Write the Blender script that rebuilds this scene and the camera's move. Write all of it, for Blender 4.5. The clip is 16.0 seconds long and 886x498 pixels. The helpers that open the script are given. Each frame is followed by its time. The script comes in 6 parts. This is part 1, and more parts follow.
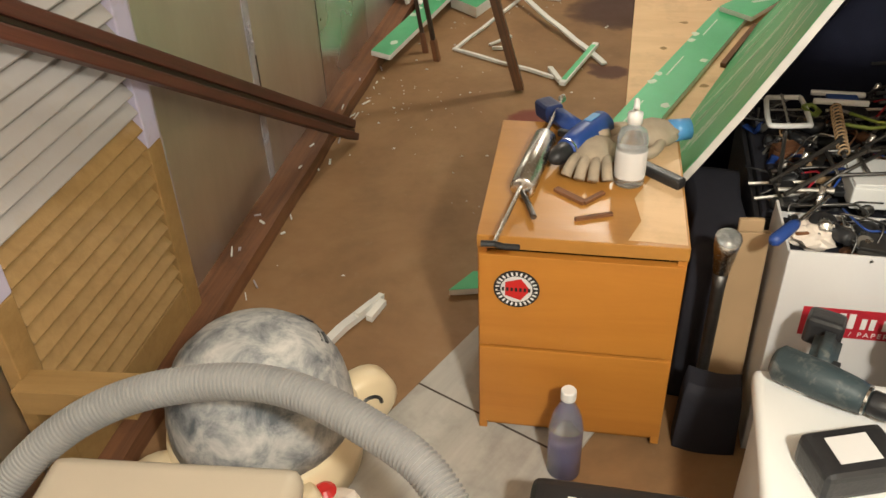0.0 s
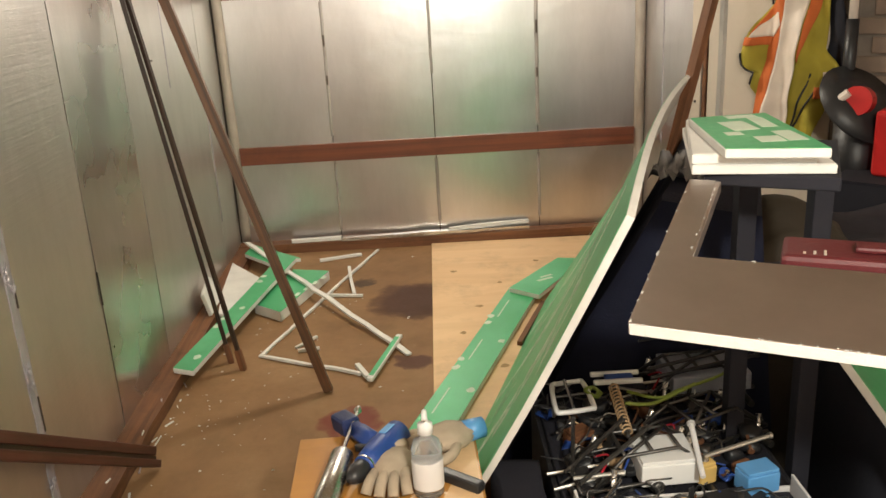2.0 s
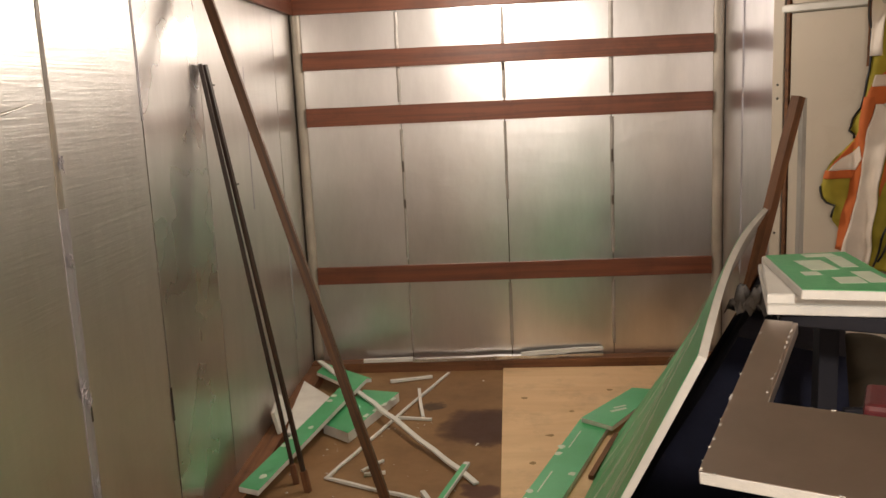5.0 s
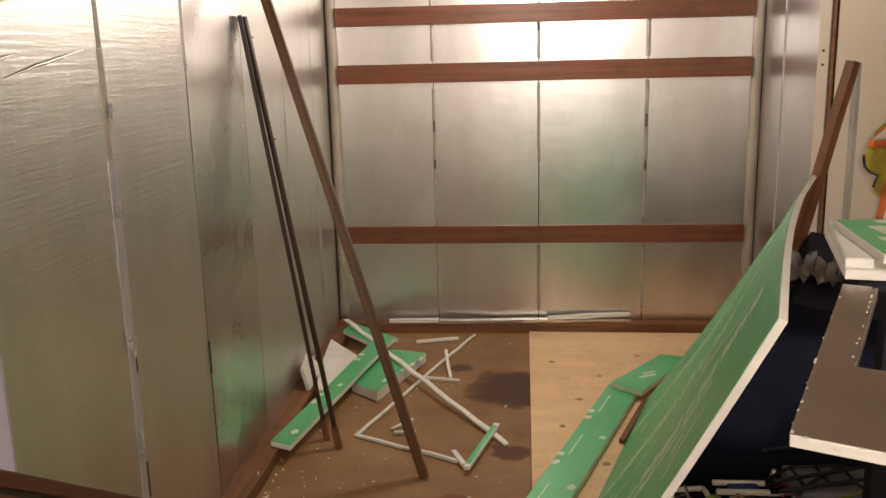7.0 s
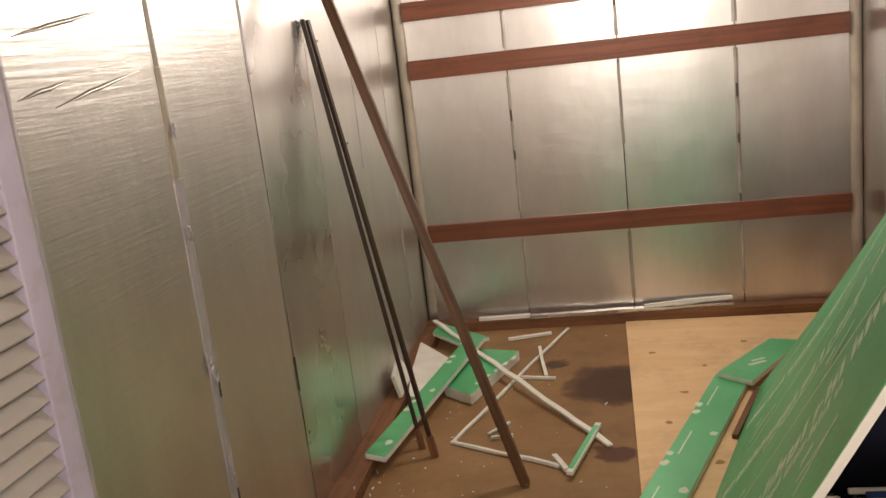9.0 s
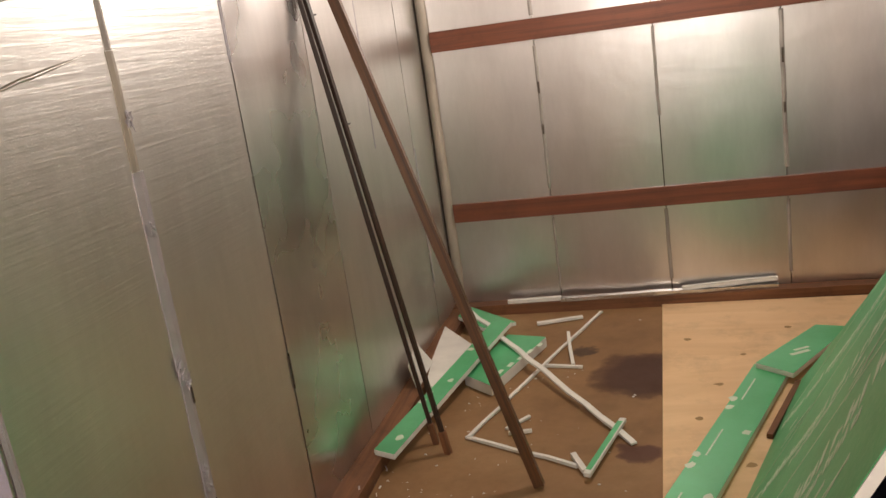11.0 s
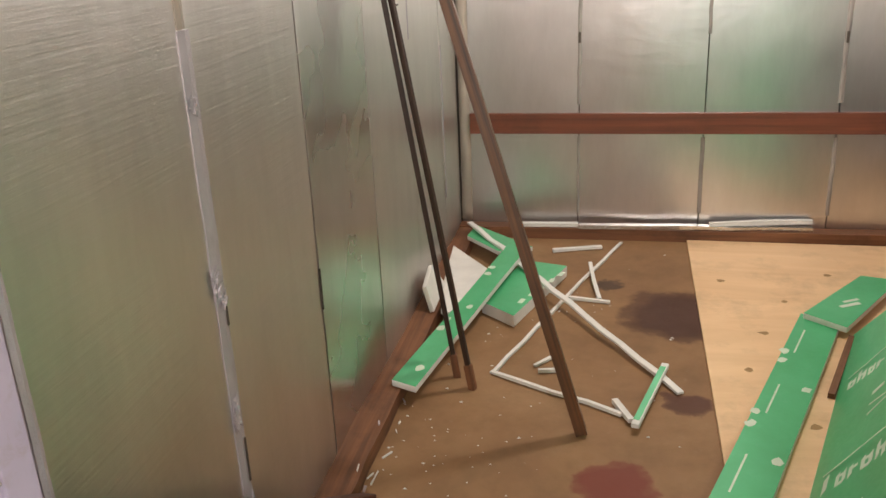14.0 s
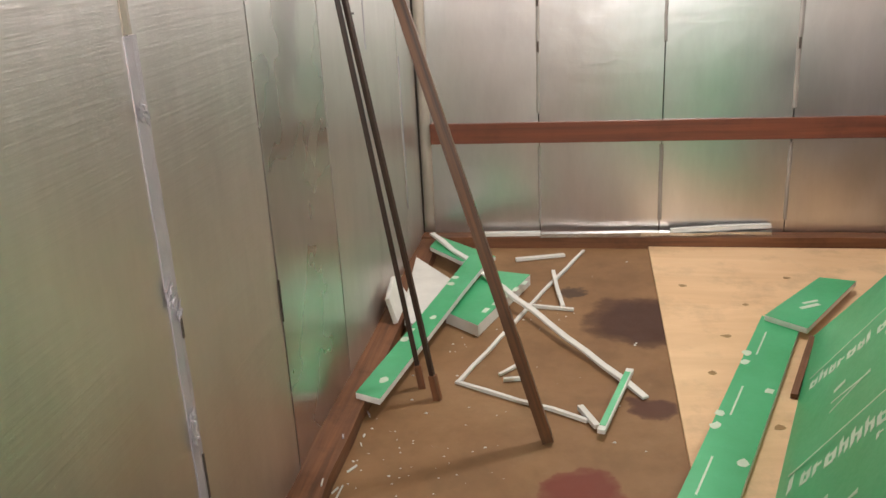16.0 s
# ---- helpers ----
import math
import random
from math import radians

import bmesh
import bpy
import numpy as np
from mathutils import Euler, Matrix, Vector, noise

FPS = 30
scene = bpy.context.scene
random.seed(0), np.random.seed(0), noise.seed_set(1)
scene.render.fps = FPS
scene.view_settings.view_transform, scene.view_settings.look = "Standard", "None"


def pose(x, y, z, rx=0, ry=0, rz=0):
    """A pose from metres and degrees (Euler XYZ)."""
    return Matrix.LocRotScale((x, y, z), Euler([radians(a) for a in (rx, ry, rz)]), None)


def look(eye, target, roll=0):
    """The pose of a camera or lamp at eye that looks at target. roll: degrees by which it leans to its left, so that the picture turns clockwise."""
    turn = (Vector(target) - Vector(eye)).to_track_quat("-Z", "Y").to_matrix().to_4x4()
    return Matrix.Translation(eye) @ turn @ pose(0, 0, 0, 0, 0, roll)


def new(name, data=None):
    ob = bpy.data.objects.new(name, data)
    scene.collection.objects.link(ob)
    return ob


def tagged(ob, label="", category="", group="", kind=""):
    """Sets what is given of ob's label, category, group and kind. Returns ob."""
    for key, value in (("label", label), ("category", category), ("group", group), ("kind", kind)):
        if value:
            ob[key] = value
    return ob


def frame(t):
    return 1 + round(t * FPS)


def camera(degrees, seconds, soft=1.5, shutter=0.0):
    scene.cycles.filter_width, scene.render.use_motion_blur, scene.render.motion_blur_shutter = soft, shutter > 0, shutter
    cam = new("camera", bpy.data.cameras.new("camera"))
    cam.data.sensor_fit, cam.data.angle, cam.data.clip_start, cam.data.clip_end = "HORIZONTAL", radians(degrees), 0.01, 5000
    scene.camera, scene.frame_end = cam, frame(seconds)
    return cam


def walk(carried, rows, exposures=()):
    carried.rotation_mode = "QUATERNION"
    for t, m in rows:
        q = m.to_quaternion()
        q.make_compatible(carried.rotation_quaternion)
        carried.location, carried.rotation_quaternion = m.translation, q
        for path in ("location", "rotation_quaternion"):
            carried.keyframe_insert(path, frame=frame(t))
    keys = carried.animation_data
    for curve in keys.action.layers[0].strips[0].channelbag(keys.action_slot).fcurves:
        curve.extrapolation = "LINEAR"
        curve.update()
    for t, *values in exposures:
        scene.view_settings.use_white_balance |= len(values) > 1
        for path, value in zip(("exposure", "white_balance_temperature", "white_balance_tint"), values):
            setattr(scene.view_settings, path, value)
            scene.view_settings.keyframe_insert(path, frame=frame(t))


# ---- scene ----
cam = camera(54.0, 16.0)
PATH = [
    (0, (1.087, 0.024, 1.505), (0.731, 1.606, 0.333), -2.2),
    (0.5, (1.112, 0.045, 1.54), (0.775, 1.73, 0.517), -3.6),
    (1, (1.125, 0.035, 1.559), (0.845, 1.773, 0.609), -3.5),
    (1.5, (1.141, 0.058, 1.553), (0.981, 1.866, 0.713), -3.4),
    (2, (1.175, 0.074, 1.58), (1.188, 1.972, 0.949), -3.2),
    (2.5, (1.195, 0.056, 1.598), (1.287, 1.996, 1.121), -3.2),
    (3, (1.184, 0.051, 1.605), (1.221, 2.017, 1.24), -2.7),
    (3.5, (1.191, 0.059, 1.603), (1.092, 2.031, 1.287), -2.8),
    (4, (1.194, 0.087, 1.606), (1.024, 2.054, 1.284), -3.0),
    (6.5, (1.135, 0.065, 1.584), (1.029, 2.017, 1.163), -2.0),
    (7, (1.082, 0.093, 1.582), (0.91, 2.037, 1.146), -1.4),
    (7.5, (1.042, 0.118, 1.579), (0.888, 2.062, 1.138), -1.3),
    (8, (1.038, 0.149, 1.574), (0.864, 2.087, 1.113), -2.9),
    (8.5, (1.046, 0.193, 1.583), (0.769, 2.122, 1.136), -5.1),
    (11, (1.22, 0.498, 1.575), (0.709, 2.367, 1.076), -8.2),
    (11.5, (1.193, 0.56, 1.568), (0.761, 2.452, 1.084), -7.8),
    (12, (1.085, 0.657, 1.527), (0.688, 2.56, 1.057), -6.0),
    (12.5, (0.96, 0.748, 1.528), (0.447, 2.624, 1.061), -5.8),
    (13, (0.861, 0.794, 1.513), (0.328, 2.652, 0.998), -5.0),
    (13.5, (0.831, 0.785, 1.512), (0.36, 2.631, 0.904), -3.7),
    (14, (0.804, 0.793, 1.498), (0.416, 2.626, 0.799), -2.6),
    (14.5, (0.835, 0.801, 1.493), (0.525, 2.623, 0.728), -2.2),
    (15, (0.835, 0.808, 1.482), (0.547, 2.625, 0.699), -2.5),
    (15.5, (0.825, 0.814, 1.481), (0.522, 2.661, 0.776), -3.0),
    (16, (0.812, 0.809, 1.47), (0.502, 2.668, 0.801), -3.0),
]
walk(cam, [(t, look(eye, target, roll)) for t, eye, target, roll in PATH],
     [(0.0, 0.2, 6450, 4), (0.5, 0.31, 6450, 3), (1.0, 0.37, 6500, 2), (1.5, 0.43, 6550, 5), (2.2, 0.17, 6600, 6), (2.7, -0.03, 6700, 8), (3.5, -0.45, 6850, 12), (4.2, -0.52, 6900, 13), (6.4, -0.44, 6850, 13), (7.0, -0.32, 6850, 13),
      (8.5, -0.2, 6850, 13), (11.0, -0.22, 6700, 15), (12.5, -0.1, 6600, 14), (13.0, -0.05, 6500, 13), (13.5, 0.08, 6350, 12), (14.2, 0.29, 6100, 12), (15.0, 0.42, 5900, 10), (16.0, 0.35, 5900, 10)])


# ---- light ----
world = bpy.data.worlds.new("world")
scene.world = world
world.use_nodes = True
world.node_tree.nodes["Background"].inputs[0].default_value = (0.02, 0.02, 0.022, 1)
world.node_tree.nodes["Background"].inputs[1].default_value = 0.3


def bulb_light(at, watts, colour, size):
    data = bpy.data.lights.new("bulb_glow", "POINT")
    data.energy, data.color, data.shadow_soft_size = watts, colour, size
    ob = new("bulb_glow", data)
    ob.location = at
    return ob


LAMP_A, LAMP_B = Vector((1.14, 4.0, 2.13)), Vector((1.6, -0.3, 2.02))
bulb_light(LAMP_A, 58, (1.0, 0.94, 0.84), 0.09)
bulb_light(LAMP_B, 150, (1.0, 0.95, 0.86), 0.07)

# ---- materials ----


class Nodes:
    def __init__(self, name):
        self.mat = bpy.data.materials.new(name)
        self.mat.use_nodes = True
        self.tree = self.mat.node_tree
        self.bsdf = self.tree.nodes["Principled BSDF"]
        self.coord = self.tree.nodes.new("ShaderNodeTexCoord")

    def add(self, kind, **values):
        node = self.tree.nodes.new(kind)
        for key, value in values.items():
            node.inputs[key.replace("_", " ")].default_value = value
        return node

    def link(self, a, b):
        self.tree.links.new(a, b)

    def stretched(self, scale, shift=False):
        m = self.add("ShaderNodeMapping")
        m.inputs["Scale"].default_value = scale
        self.link(self.coord.outputs["Object"], m.inputs["Vector"])
        if shift:
            info = self.add("ShaderNodeObjectInfo")
            mul = self.tree.nodes.new("ShaderNodeMath")
            mul.operation = "MULTIPLY"
            mul.inputs[1].default_value = 37.0
            self.link(info.outputs["Random"], mul.inputs[0])
            self.link(mul.outputs[0], m.inputs["Location"])
        return m.outputs[0]

    def noise(self, vector, scale, detail=4.0, rough=0.6, distortion=0.0):
        n = self.add("ShaderNodeTexNoise", Scale=scale, Detail=detail, Roughness=rough, Distortion=distortion)
        self.link(vector, n.inputs["Vector"])
        return n.outputs["Fac"]

    def ramp(self, fac, stops):
        r = self.tree.nodes.new("ShaderNodeValToRGB")
        els = r.color_ramp.elements
        while len(els) < len(stops):
            els.new(0.5)
        for e, (p, c) in zip(els, stops):
            e.position, e.color = p, (*c, 1) if len(c) == 3 else c
        self.link(fac, r.inputs[0])
        return r.outputs[0]

    def mix(self, fac, a, b, mode="MIX"):
        m = self.tree.nodes.new("ShaderNodeMix")
        m.data_type, m.blend_type = "RGBA", mode
        for sock, value in ((m.inputs[0], fac), (m.inputs[6], a), (m.inputs[7], b)):
            if isinstance(value, (int, float)):
                sock.default_value = value
            elif isinstance(value, tuple):
                sock.default_value = (*value, 1)
            else:
                self.link(value, sock)
        return m.outputs[2]

    def span(self, fac, lo, hi):
        r = self.tree.nodes.new("ShaderNodeMapRange")
        r.inputs["To Min"].default_value, r.inputs["To Max"].default_value = lo, hi
        self.link(fac, r.inputs[0])
        return r.outputs[0]

    def bump(self, height, strength, distance, below=None):
        b = self.add("ShaderNodeBump", Strength=strength, Distance=distance)
        self.link(height, b.inputs["Height"])
        if below is not None:
            self.link(below, b.inputs["Normal"])
        return b.outputs[0]

    def done(self, colour=None, rough=None, normal=None, metal=0.0):
        for key, value in (("Base Color", colour), ("Roughness", rough), ("Normal", normal), ("Metallic", metal)):
            if value is None:
                continue
            sock = self.bsdf.inputs[key]
            if isinstance(value, (int, float)):
                sock.default_value = value
            elif isinstance(value, tuple):
                sock.default_value = (*value, 1)
            else:
                self.link(value, sock)
        return self.mat


def plain(name, colour, rough=0.5, vary=0.18, scale=14.0, bump=0.15, metal=0.0, dirt=0.0, dirt_colour=(0.1, 0.07, 0.045)):
    """A worked surface: two scales of tone, uneven gloss, fine relief."""
    n = Nodes(name)
    v = n.stretched((1, 1, 1), True)
    big, fine = n.noise(v, scale * 0.35, 3), n.noise(v, scale * 6, 5)
    lo, hi = tuple(c * (1 - vary) for c in colour), tuple(min(1, c * (1 + vary)) for c in colour)
    col = n.mix(n.ramp(big, [(0.3, (0, 0, 0)), (0.7, (1, 1, 1))]), lo, hi)
    col = n.mix(0.35 * min(1, vary * 3), col, n.mix(fine, lo, hi), "MIX")
    if dirt:
        col = n.mix(n.ramp(n.noise(v, scale * 1.3, 6, 0.7, 0.6), [(0.52, (0, 0, 0)), (0.75, (dirt,) * 3)]), col, dirt_colour)
    return n.done(col, n.span(fine, max(0.03, rough - 0.1), min(1, rough + 0.12)), n.bump(fine, bump, 0.003), metal)


def timber_mat(name, light, dark, rough=0.6, grain=30.0, dirt=0.4):
    """Wood with its grain along the local X axis."""
    n = Nodes(name)
    v = n.stretched((1.2, grain, grain), True)
    flat = n.stretched((1, 1, 1), True)
    g, fine = n.noise(v, 1.0, 6, 0.65, 0.5), n.noise(v, 4.0, 4)
    col = n.mix(n.ramp(g, [(0.3, (0, 0, 0)), (0.68, (1, 1, 1))]), dark, light)
    col = n.mix(n.ramp(n.noise(flat, 5, 5, 0.7), [(0.5, (0, 0, 0)), (0.78, (dirt,) * 3)]), col, tuple(c * 0.35 for c in dark))
    return n.done(col, n.span(fine, rough - 0.1, rough + 0.15), n.bump(fine, 0.35, 0.002))


def foil_mat(name, tint, rough, wrinkle):
    """Aluminium foil facing: blurred mirror, level creases, a fine weave."""
    n = Nodes(name)
    v = n.stretched((1, 1, 1), True)
    level = n.stretched((3, 3, 75), True)
    soft = n.noise(v, 2.2, 3)
    crease = n.noise(level, 1.0, 4, 0.6, 0.35)
    waves = n.noise(v, 9, 2)
    smear = n.noise(n.stretched((3, 3, 0.8), True), 2.0, 5, 0.7)
    col = n.mix(n.ramp(smear, [(0.35, (0, 0, 0)), (0.75, (1, 1, 1))]), tuple(c * 0.86 for c in tint), tint)
    rgh = n.span(soft, rough - 0.06, rough + 0.06)
    nrm = n.bump(waves, 0.07, 0.02)
    nrm = n.bump(crease, wrinkle, 0.0035, nrm)
    return n.done(col, rgh, nrm, 1.0)


def floor_mat():
    """Worn brown sheet floor with two old spills and pale dust."""
    n = Nodes("brown_floor")
    v = n.stretched((1, 1, 1))
    cloud, mid, fine = n.noise(v, 1.7, 5, 0.65, 0.4), n.noise(v, 7, 6, 0.7), n.noise(v, 90, 4)
    col = n.ramp(cloud, [(0.25, (0.185, 0.1, 0.046)), (0.5, (0.26, 0.146, 0.068)), (0.78, (0.335, 0.21, 0.108))])
    col = n.mix(n.ramp(mid, [(0.45, (0, 0, 0)), (0.8, (0.5,) * 3)]), col, (0.15, 0.095, 0.048))
    col = n.mix(n.ramp(n.noise(v, 26, 6, 0.75), [(0.6, (0, 0, 0)), (0.82, (0.45,) * 3)]), col, (0.32, 0.24, 0.17))
    warp = n.add("ShaderNodeTexNoise", Scale=9.0, Detail=4.0)
    n.link(v, warp.inputs["Vector"])
    moved = n.tree.nodes.new("ShaderNodeVectorMath")
    moved.operation = "MULTIPLY_ADD"
    moved.inputs[1].default_value = (0.2, 0.2, 0.0)
    n.link(warp.outputs["Color"], moved.inputs[0])
    n.link(v, moved.inputs[2])
    for at, size, tone in (((1.075 + 0.1, 4.06 + 0.1, 0), 0.26, (0.042, 0.013, 0.008)), ((0.83 + 0.1, 2.89 + 0.1, 0), 0.115, (0.17, 0.035, 0.024)),
                           ((1.05 + 0.1, 3.35 + 0.1, 0), 0.09, (0.08, 0.03, 0.02)), ((0.78 + 0.1, 4.35 + 0.1, 0), 0.06, (0.06, 0.035, 0.022))):
        d = n.tree.nodes.new("ShaderNodeVectorMath")
        d.operation = "DISTANCE"
        d.inputs[1].default_value = at
        n.link(moved.outputs[0], d.inputs[0])
        scaled = n.tree.nodes.new("ShaderNodeMath")
        scaled.operation = "DIVIDE"
        scaled.inputs[1].default_value = size
        n.link(d.outputs["Value"], scaled.inputs[0])
        col = n.mix(n.ramp(scaled.outputs[0], [(0.62, (0.9,) * 3), (0.86, (0.6,) * 3), (1.04, (0, 0, 0))]), col, tone)
    return n.done(col, n.span(mid, 0.48, 0.74), n.bump(fine, 0.18, 0.002, n.bump(mid, 0.15, 0.006)))


def printed_green(name):
    """Green printed foil facing, scuffed, a little glossy."""
    n = Nodes(name)
    v = n.stretched((1, 1, 1), True)
    big, fine = n.noise(v, 3.0, 5, 0.65), n.noise(v, 70, 4)
    col = n.mix(n.ramp(big, [(0.3, (0, 0, 0)), (0.75, (1, 1, 1))]), (0.052, 0.365, 0.142), (0.097, 0.49, 0.228))
    col = n.mix(n.ramp(n.noise(v, 16, 6, 0.75, 0.8), [(0.6, (0, 0, 0)), (0.8, (0.35,) * 3)]), col, (0.2, 0.45, 0.3))
    return n.done(col, n.span(fine, 0.26, 0.46), n.bump(fine, 0.12, 0.0015, n.bump(big, 0.12, 0.01)), 0.1)


FOIL = foil_mat("foil_facing", (0.745, 0.722, 0.695), 0.4, 0.28)
FOIL_GLOSS = foil_mat("glossy_foil_facing", (0.755, 0.732, 0.706), 0.275, 0.1)
FOIL_SMOOTH = foil_mat("smooth_foil_facing", (0.735, 0.716, 0.725), 0.305, 0.07)
FOIL_BROWN = foil_mat("foil_board_face", (0.66, 0.59, 0.56), 0.36, 0.08)
TAPE = plain("foil_tape", (0.46, 0.43, 0.47), 0.36, 0.16, 30, 0.4, 0.45)
GREYTAPE = plain("grey_tape", (0.34, 0.31, 0.29), 0.45, 0.2, 30, 0.3, 0.5)
STRIPFOIL = plain("dull_foil_strip", (0.38, 0.33, 0.28), 0.45, 0.2, 12, 0.2, 0.3)
FLOOR = floor_mat()
FLOOR.node_tree.nodes["Principled BSDF"].inputs["Specular IOR Level"].default_value = 0.3
GREEN = printed_green("green_print")
FOAM = plain("white_foam", (0.7, 0.69, 0.66), 0.75, 0.08, 30, 0.5)
INK = plain("white_ink", (0.58, 0.68, 0.56), 0.45, 0.12, 40, 0.1)
PINE = timber_mat("pine_sheet", (0.76, 0.54, 0.32), (0.63, 0.42, 0.23), 0.55, 6, 0.42)
BATTEN = timber_mat("brown_batten", (0.19, 0.055, 0.024), (0.09, 0.026, 0.013), 0.45, 40, 0.5)
OLDWOOD = timber_mat("old_timber", (0.22, 0.092, 0.038), (0.085, 0.034, 0.016), 0.65, 36, 0.7)
DARKWOOD = timber_mat("dark_pole", (0.045, 0.021, 0.012), (0.015, 0.008, 0.006), 0.45, 60, 0.4)
REDBEAM = timber_mat("red_brown_beam", (0.11, 0.032, 0.018), (0.05, 0.016, 0.01), 0.5, 40, 0.5)
POLEWOOD = timber_mat("brown_pole", (0.17, 0.07, 0.024), (0.035, 0.015, 0.008), 0.38, 60, 0.4)
VENEER = timber_mat("orange_veneer", (0.5, 0.21, 0.036), (0.39, 0.15, 0.024), 0.36, 9, 0.12)
TOPVENEER = timber_mat("faded_veneer", (0.47, 0.225, 0.05), (0.37, 0.165, 0.035), 0.34, 7, 0.3)
PLYGREY = timber_mat("grey_ply", (0.46, 0.44, 0.4), (0.33, 0.31, 0.28), 0.75, 12, 0.5)
BOUNCEWALL = plain("pale_bounce_paint", (0.7, 0.66, 0.6), 0.6, 0.08, 5, 0.1)
CEIL = timber_mat("pale_ceiling", (0.48, 0.38, 0.28), (0.36, 0.27, 0.19), 0.6, 12, 0.4)
CREAM = plain("cream_panel", (0.52, 0.455, 0.38), 0.32, 0.07, 5, 0.1, 0, 0.35, (0.4, 0.33, 0.25))
ALU = plain("dull_aluminium", (0.6, 0.58, 0.54), 0.35, 0.12, 20, 0.1, 0.9)
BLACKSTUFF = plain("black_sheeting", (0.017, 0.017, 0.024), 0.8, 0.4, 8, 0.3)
SEAM = plain("seam_shadow_board", (0.06, 0.045, 0.035), 0.8, 0.3, 20, 0.2)
LILAC = plain("lilac_paint", (0.46, 0.42, 0.55), 0.55, 0.12, 12, 0.25, 0, 0.5, (0.3, 0.24, 0.2))
LILACWHITE = plain("pale_lilac_paint", (0.35, 0.32, 0.305), 0.55, 0.1, 12, 0.25, 0, 0.4, (0.35, 0.28, 0.2))
# wood for knots and an offcut; on the door it stands for warm shade
WOODSHADE = timber_mat("yellow_wood_and_shade", (0.33, 0.2, 0.075), (0.25, 0.145, 0.05), 0.55, 24, 0.3)
WHITEPL = plain("white_plastic", (0.72, 0.72, 0.71), 0.35, 0.04, 12, 0.06)
BLACKPL = plain("black_plastic", (0.018, 0.018, 0.02), 0.4, 0.3, 30, 0.2)
BLUEPL = plain("blue_plastic", (0.02, 0.06, 0.26), 0.4, 0.15, 25, 0.12)
NAVYPL = plain("dark_blue_plastic", (0.012, 0.026, 0.1), 0.4, 0.15, 25, 0.12)
TEALPL = plain("grey_teal_plastic", (0.032, 0.05, 0.058), 0.5, 0.25, 25, 0.2, 0, 0.5, (0.3, 0.28, 0.25))
TORN = plain("torn_foil", (0.66, 0.65, 0.64), 0.3, 0.2, 60, 0.3, 0.35)
STEEL = plain("steel", (0.62, 0.61, 0.59), 0.24, 0.15, 40, 0.1, 1.0)
DARKSTEEL = plain("dark_steel", (0.12, 0.115, 0.11), 0.4, 0.3, 40, 0.2, 0.9)
CARDWHITE = plain("white_card", (0.62, 0.61, 0.61), 0.7, 0.05, 8, 0.15)
CARDBROWN = plain("brown_card", (0.4, 0.27, 0.15), 0.8, 0.12, 12, 0.2)
REDPRINT = plain("red_print", (0.4, 0.015, 0.03), 0.5, 0.12, 20, 0.1)
REDPL = plain("red_plastic", (0.5, 0.02, 0.02), 0.35, 0.1, 20, 0.1)
HOSEGREY = plain("grey_hose", (0.29, 0.285, 0.28), 0.5, 0.12, 25, 0.15)
BEIGE = plain("beige_plastic", (0.42, 0.36, 0.28), 0.45, 0.07, 10, 0.1)
CREAMPL = plain("cream_plastic", (0.72, 0.6, 0.4), 0.4, 0.1, 10, 0.1)
YELLOWPL = plain("yellow_plastic", (0.62, 0.42, 0.14), 0.4, 0.1, 10, 0.1)
HIVIS = plain("yellow_green_cloth", (0.36, 0.29, 0.03), 0.8, 0.2, 14, 0.4)
ORANGECLOTH = plain("orange_cloth", (0.55, 0.13, 0.03), 0.8, 0.15, 14, 0.4)
REFLECT = plain("pale_reflective_tape", (0.75, 0.66, 0.58), 0.45, 0.07, 30, 0.2)
SACK = plain("dull_brown_sack", (0.035, 0.028, 0.02), 0.6, 0.3, 10, 0.4)
DULLRED = plain("dull_dark_red", (0.085, 0.01, 0.013), 0.5, 0.3, 20, 0.2)
NAVY = plain("dark_navy_cloth", (0.011, 0.013, 0.03), 0.9, 0.3, 20, 0.4)
GLOVE = plain("grey_glove_cloth", (0.38, 0.31, 0.23), 0.9, 0.2, 40, 0.6)
BRICKM = plain("dull_brick", (0.2, 0.145, 0.11), 0.85, 0.3, 10, 0.6)
MORTAR = plain("mortar", (0.17, 0.14, 0.115), 0.9, 0.2, 30, 0.5)
SKYBLUE = plain("pale_blue_plastic", (0.1, 0.3, 0.6), 0.4, 0.1, 20, 0.1)
LIMEWIRE = plain("lime_cable", (0.21, 0.28, 0.05), 0.4, 0.12, 30, 0.1)
BLOCKGREY = plain("blue_grey_block", (0.3, 0.32, 0.38), 0.4, 0.15, 20, 0.15)
WRAP = plain("grey_plastic_wrap", (0.2, 0.2, 0.21), 0.16, 0.3, 20, 0.3)
PURPLE = plain("purple_fluid", (0.12, 0.1, 0.3), 0.2, 0.1, 10, 0.05)


def marbled_mat():
    n = Nodes("dusty_blue_grey")
    v = n.stretched((1, 1, 1))
    a = n.noise(v, 17, 5, 0.65, 0.4)
    col = n.ramp(a, [(0.34, (0.1, 0.115, 0.13)), (0.47, (0.27, 0.28, 0.29)), (0.58, (0.45, 0.45, 0.44)), (0.72, (0.62, 0.6, 0.57))])
    return n.done(col, 0.55, n.bump(n.noise(v, 90, 4), 0.2, 0.002))


MARBLED = marbled_mat()
for m_ in (BLACKSTUFF, NAVY, SACK):
    m_.node_tree.nodes["Principled BSDF"].inputs["Specular IOR Level"].default_value = 0.3


def clear_mat():
    n = Nodes("clear_plastic")
    n.bsdf.inputs["Transmission Weight"].default_value = 0.9
    return n.done((0.85, 0.88, 0.9), 0.18)


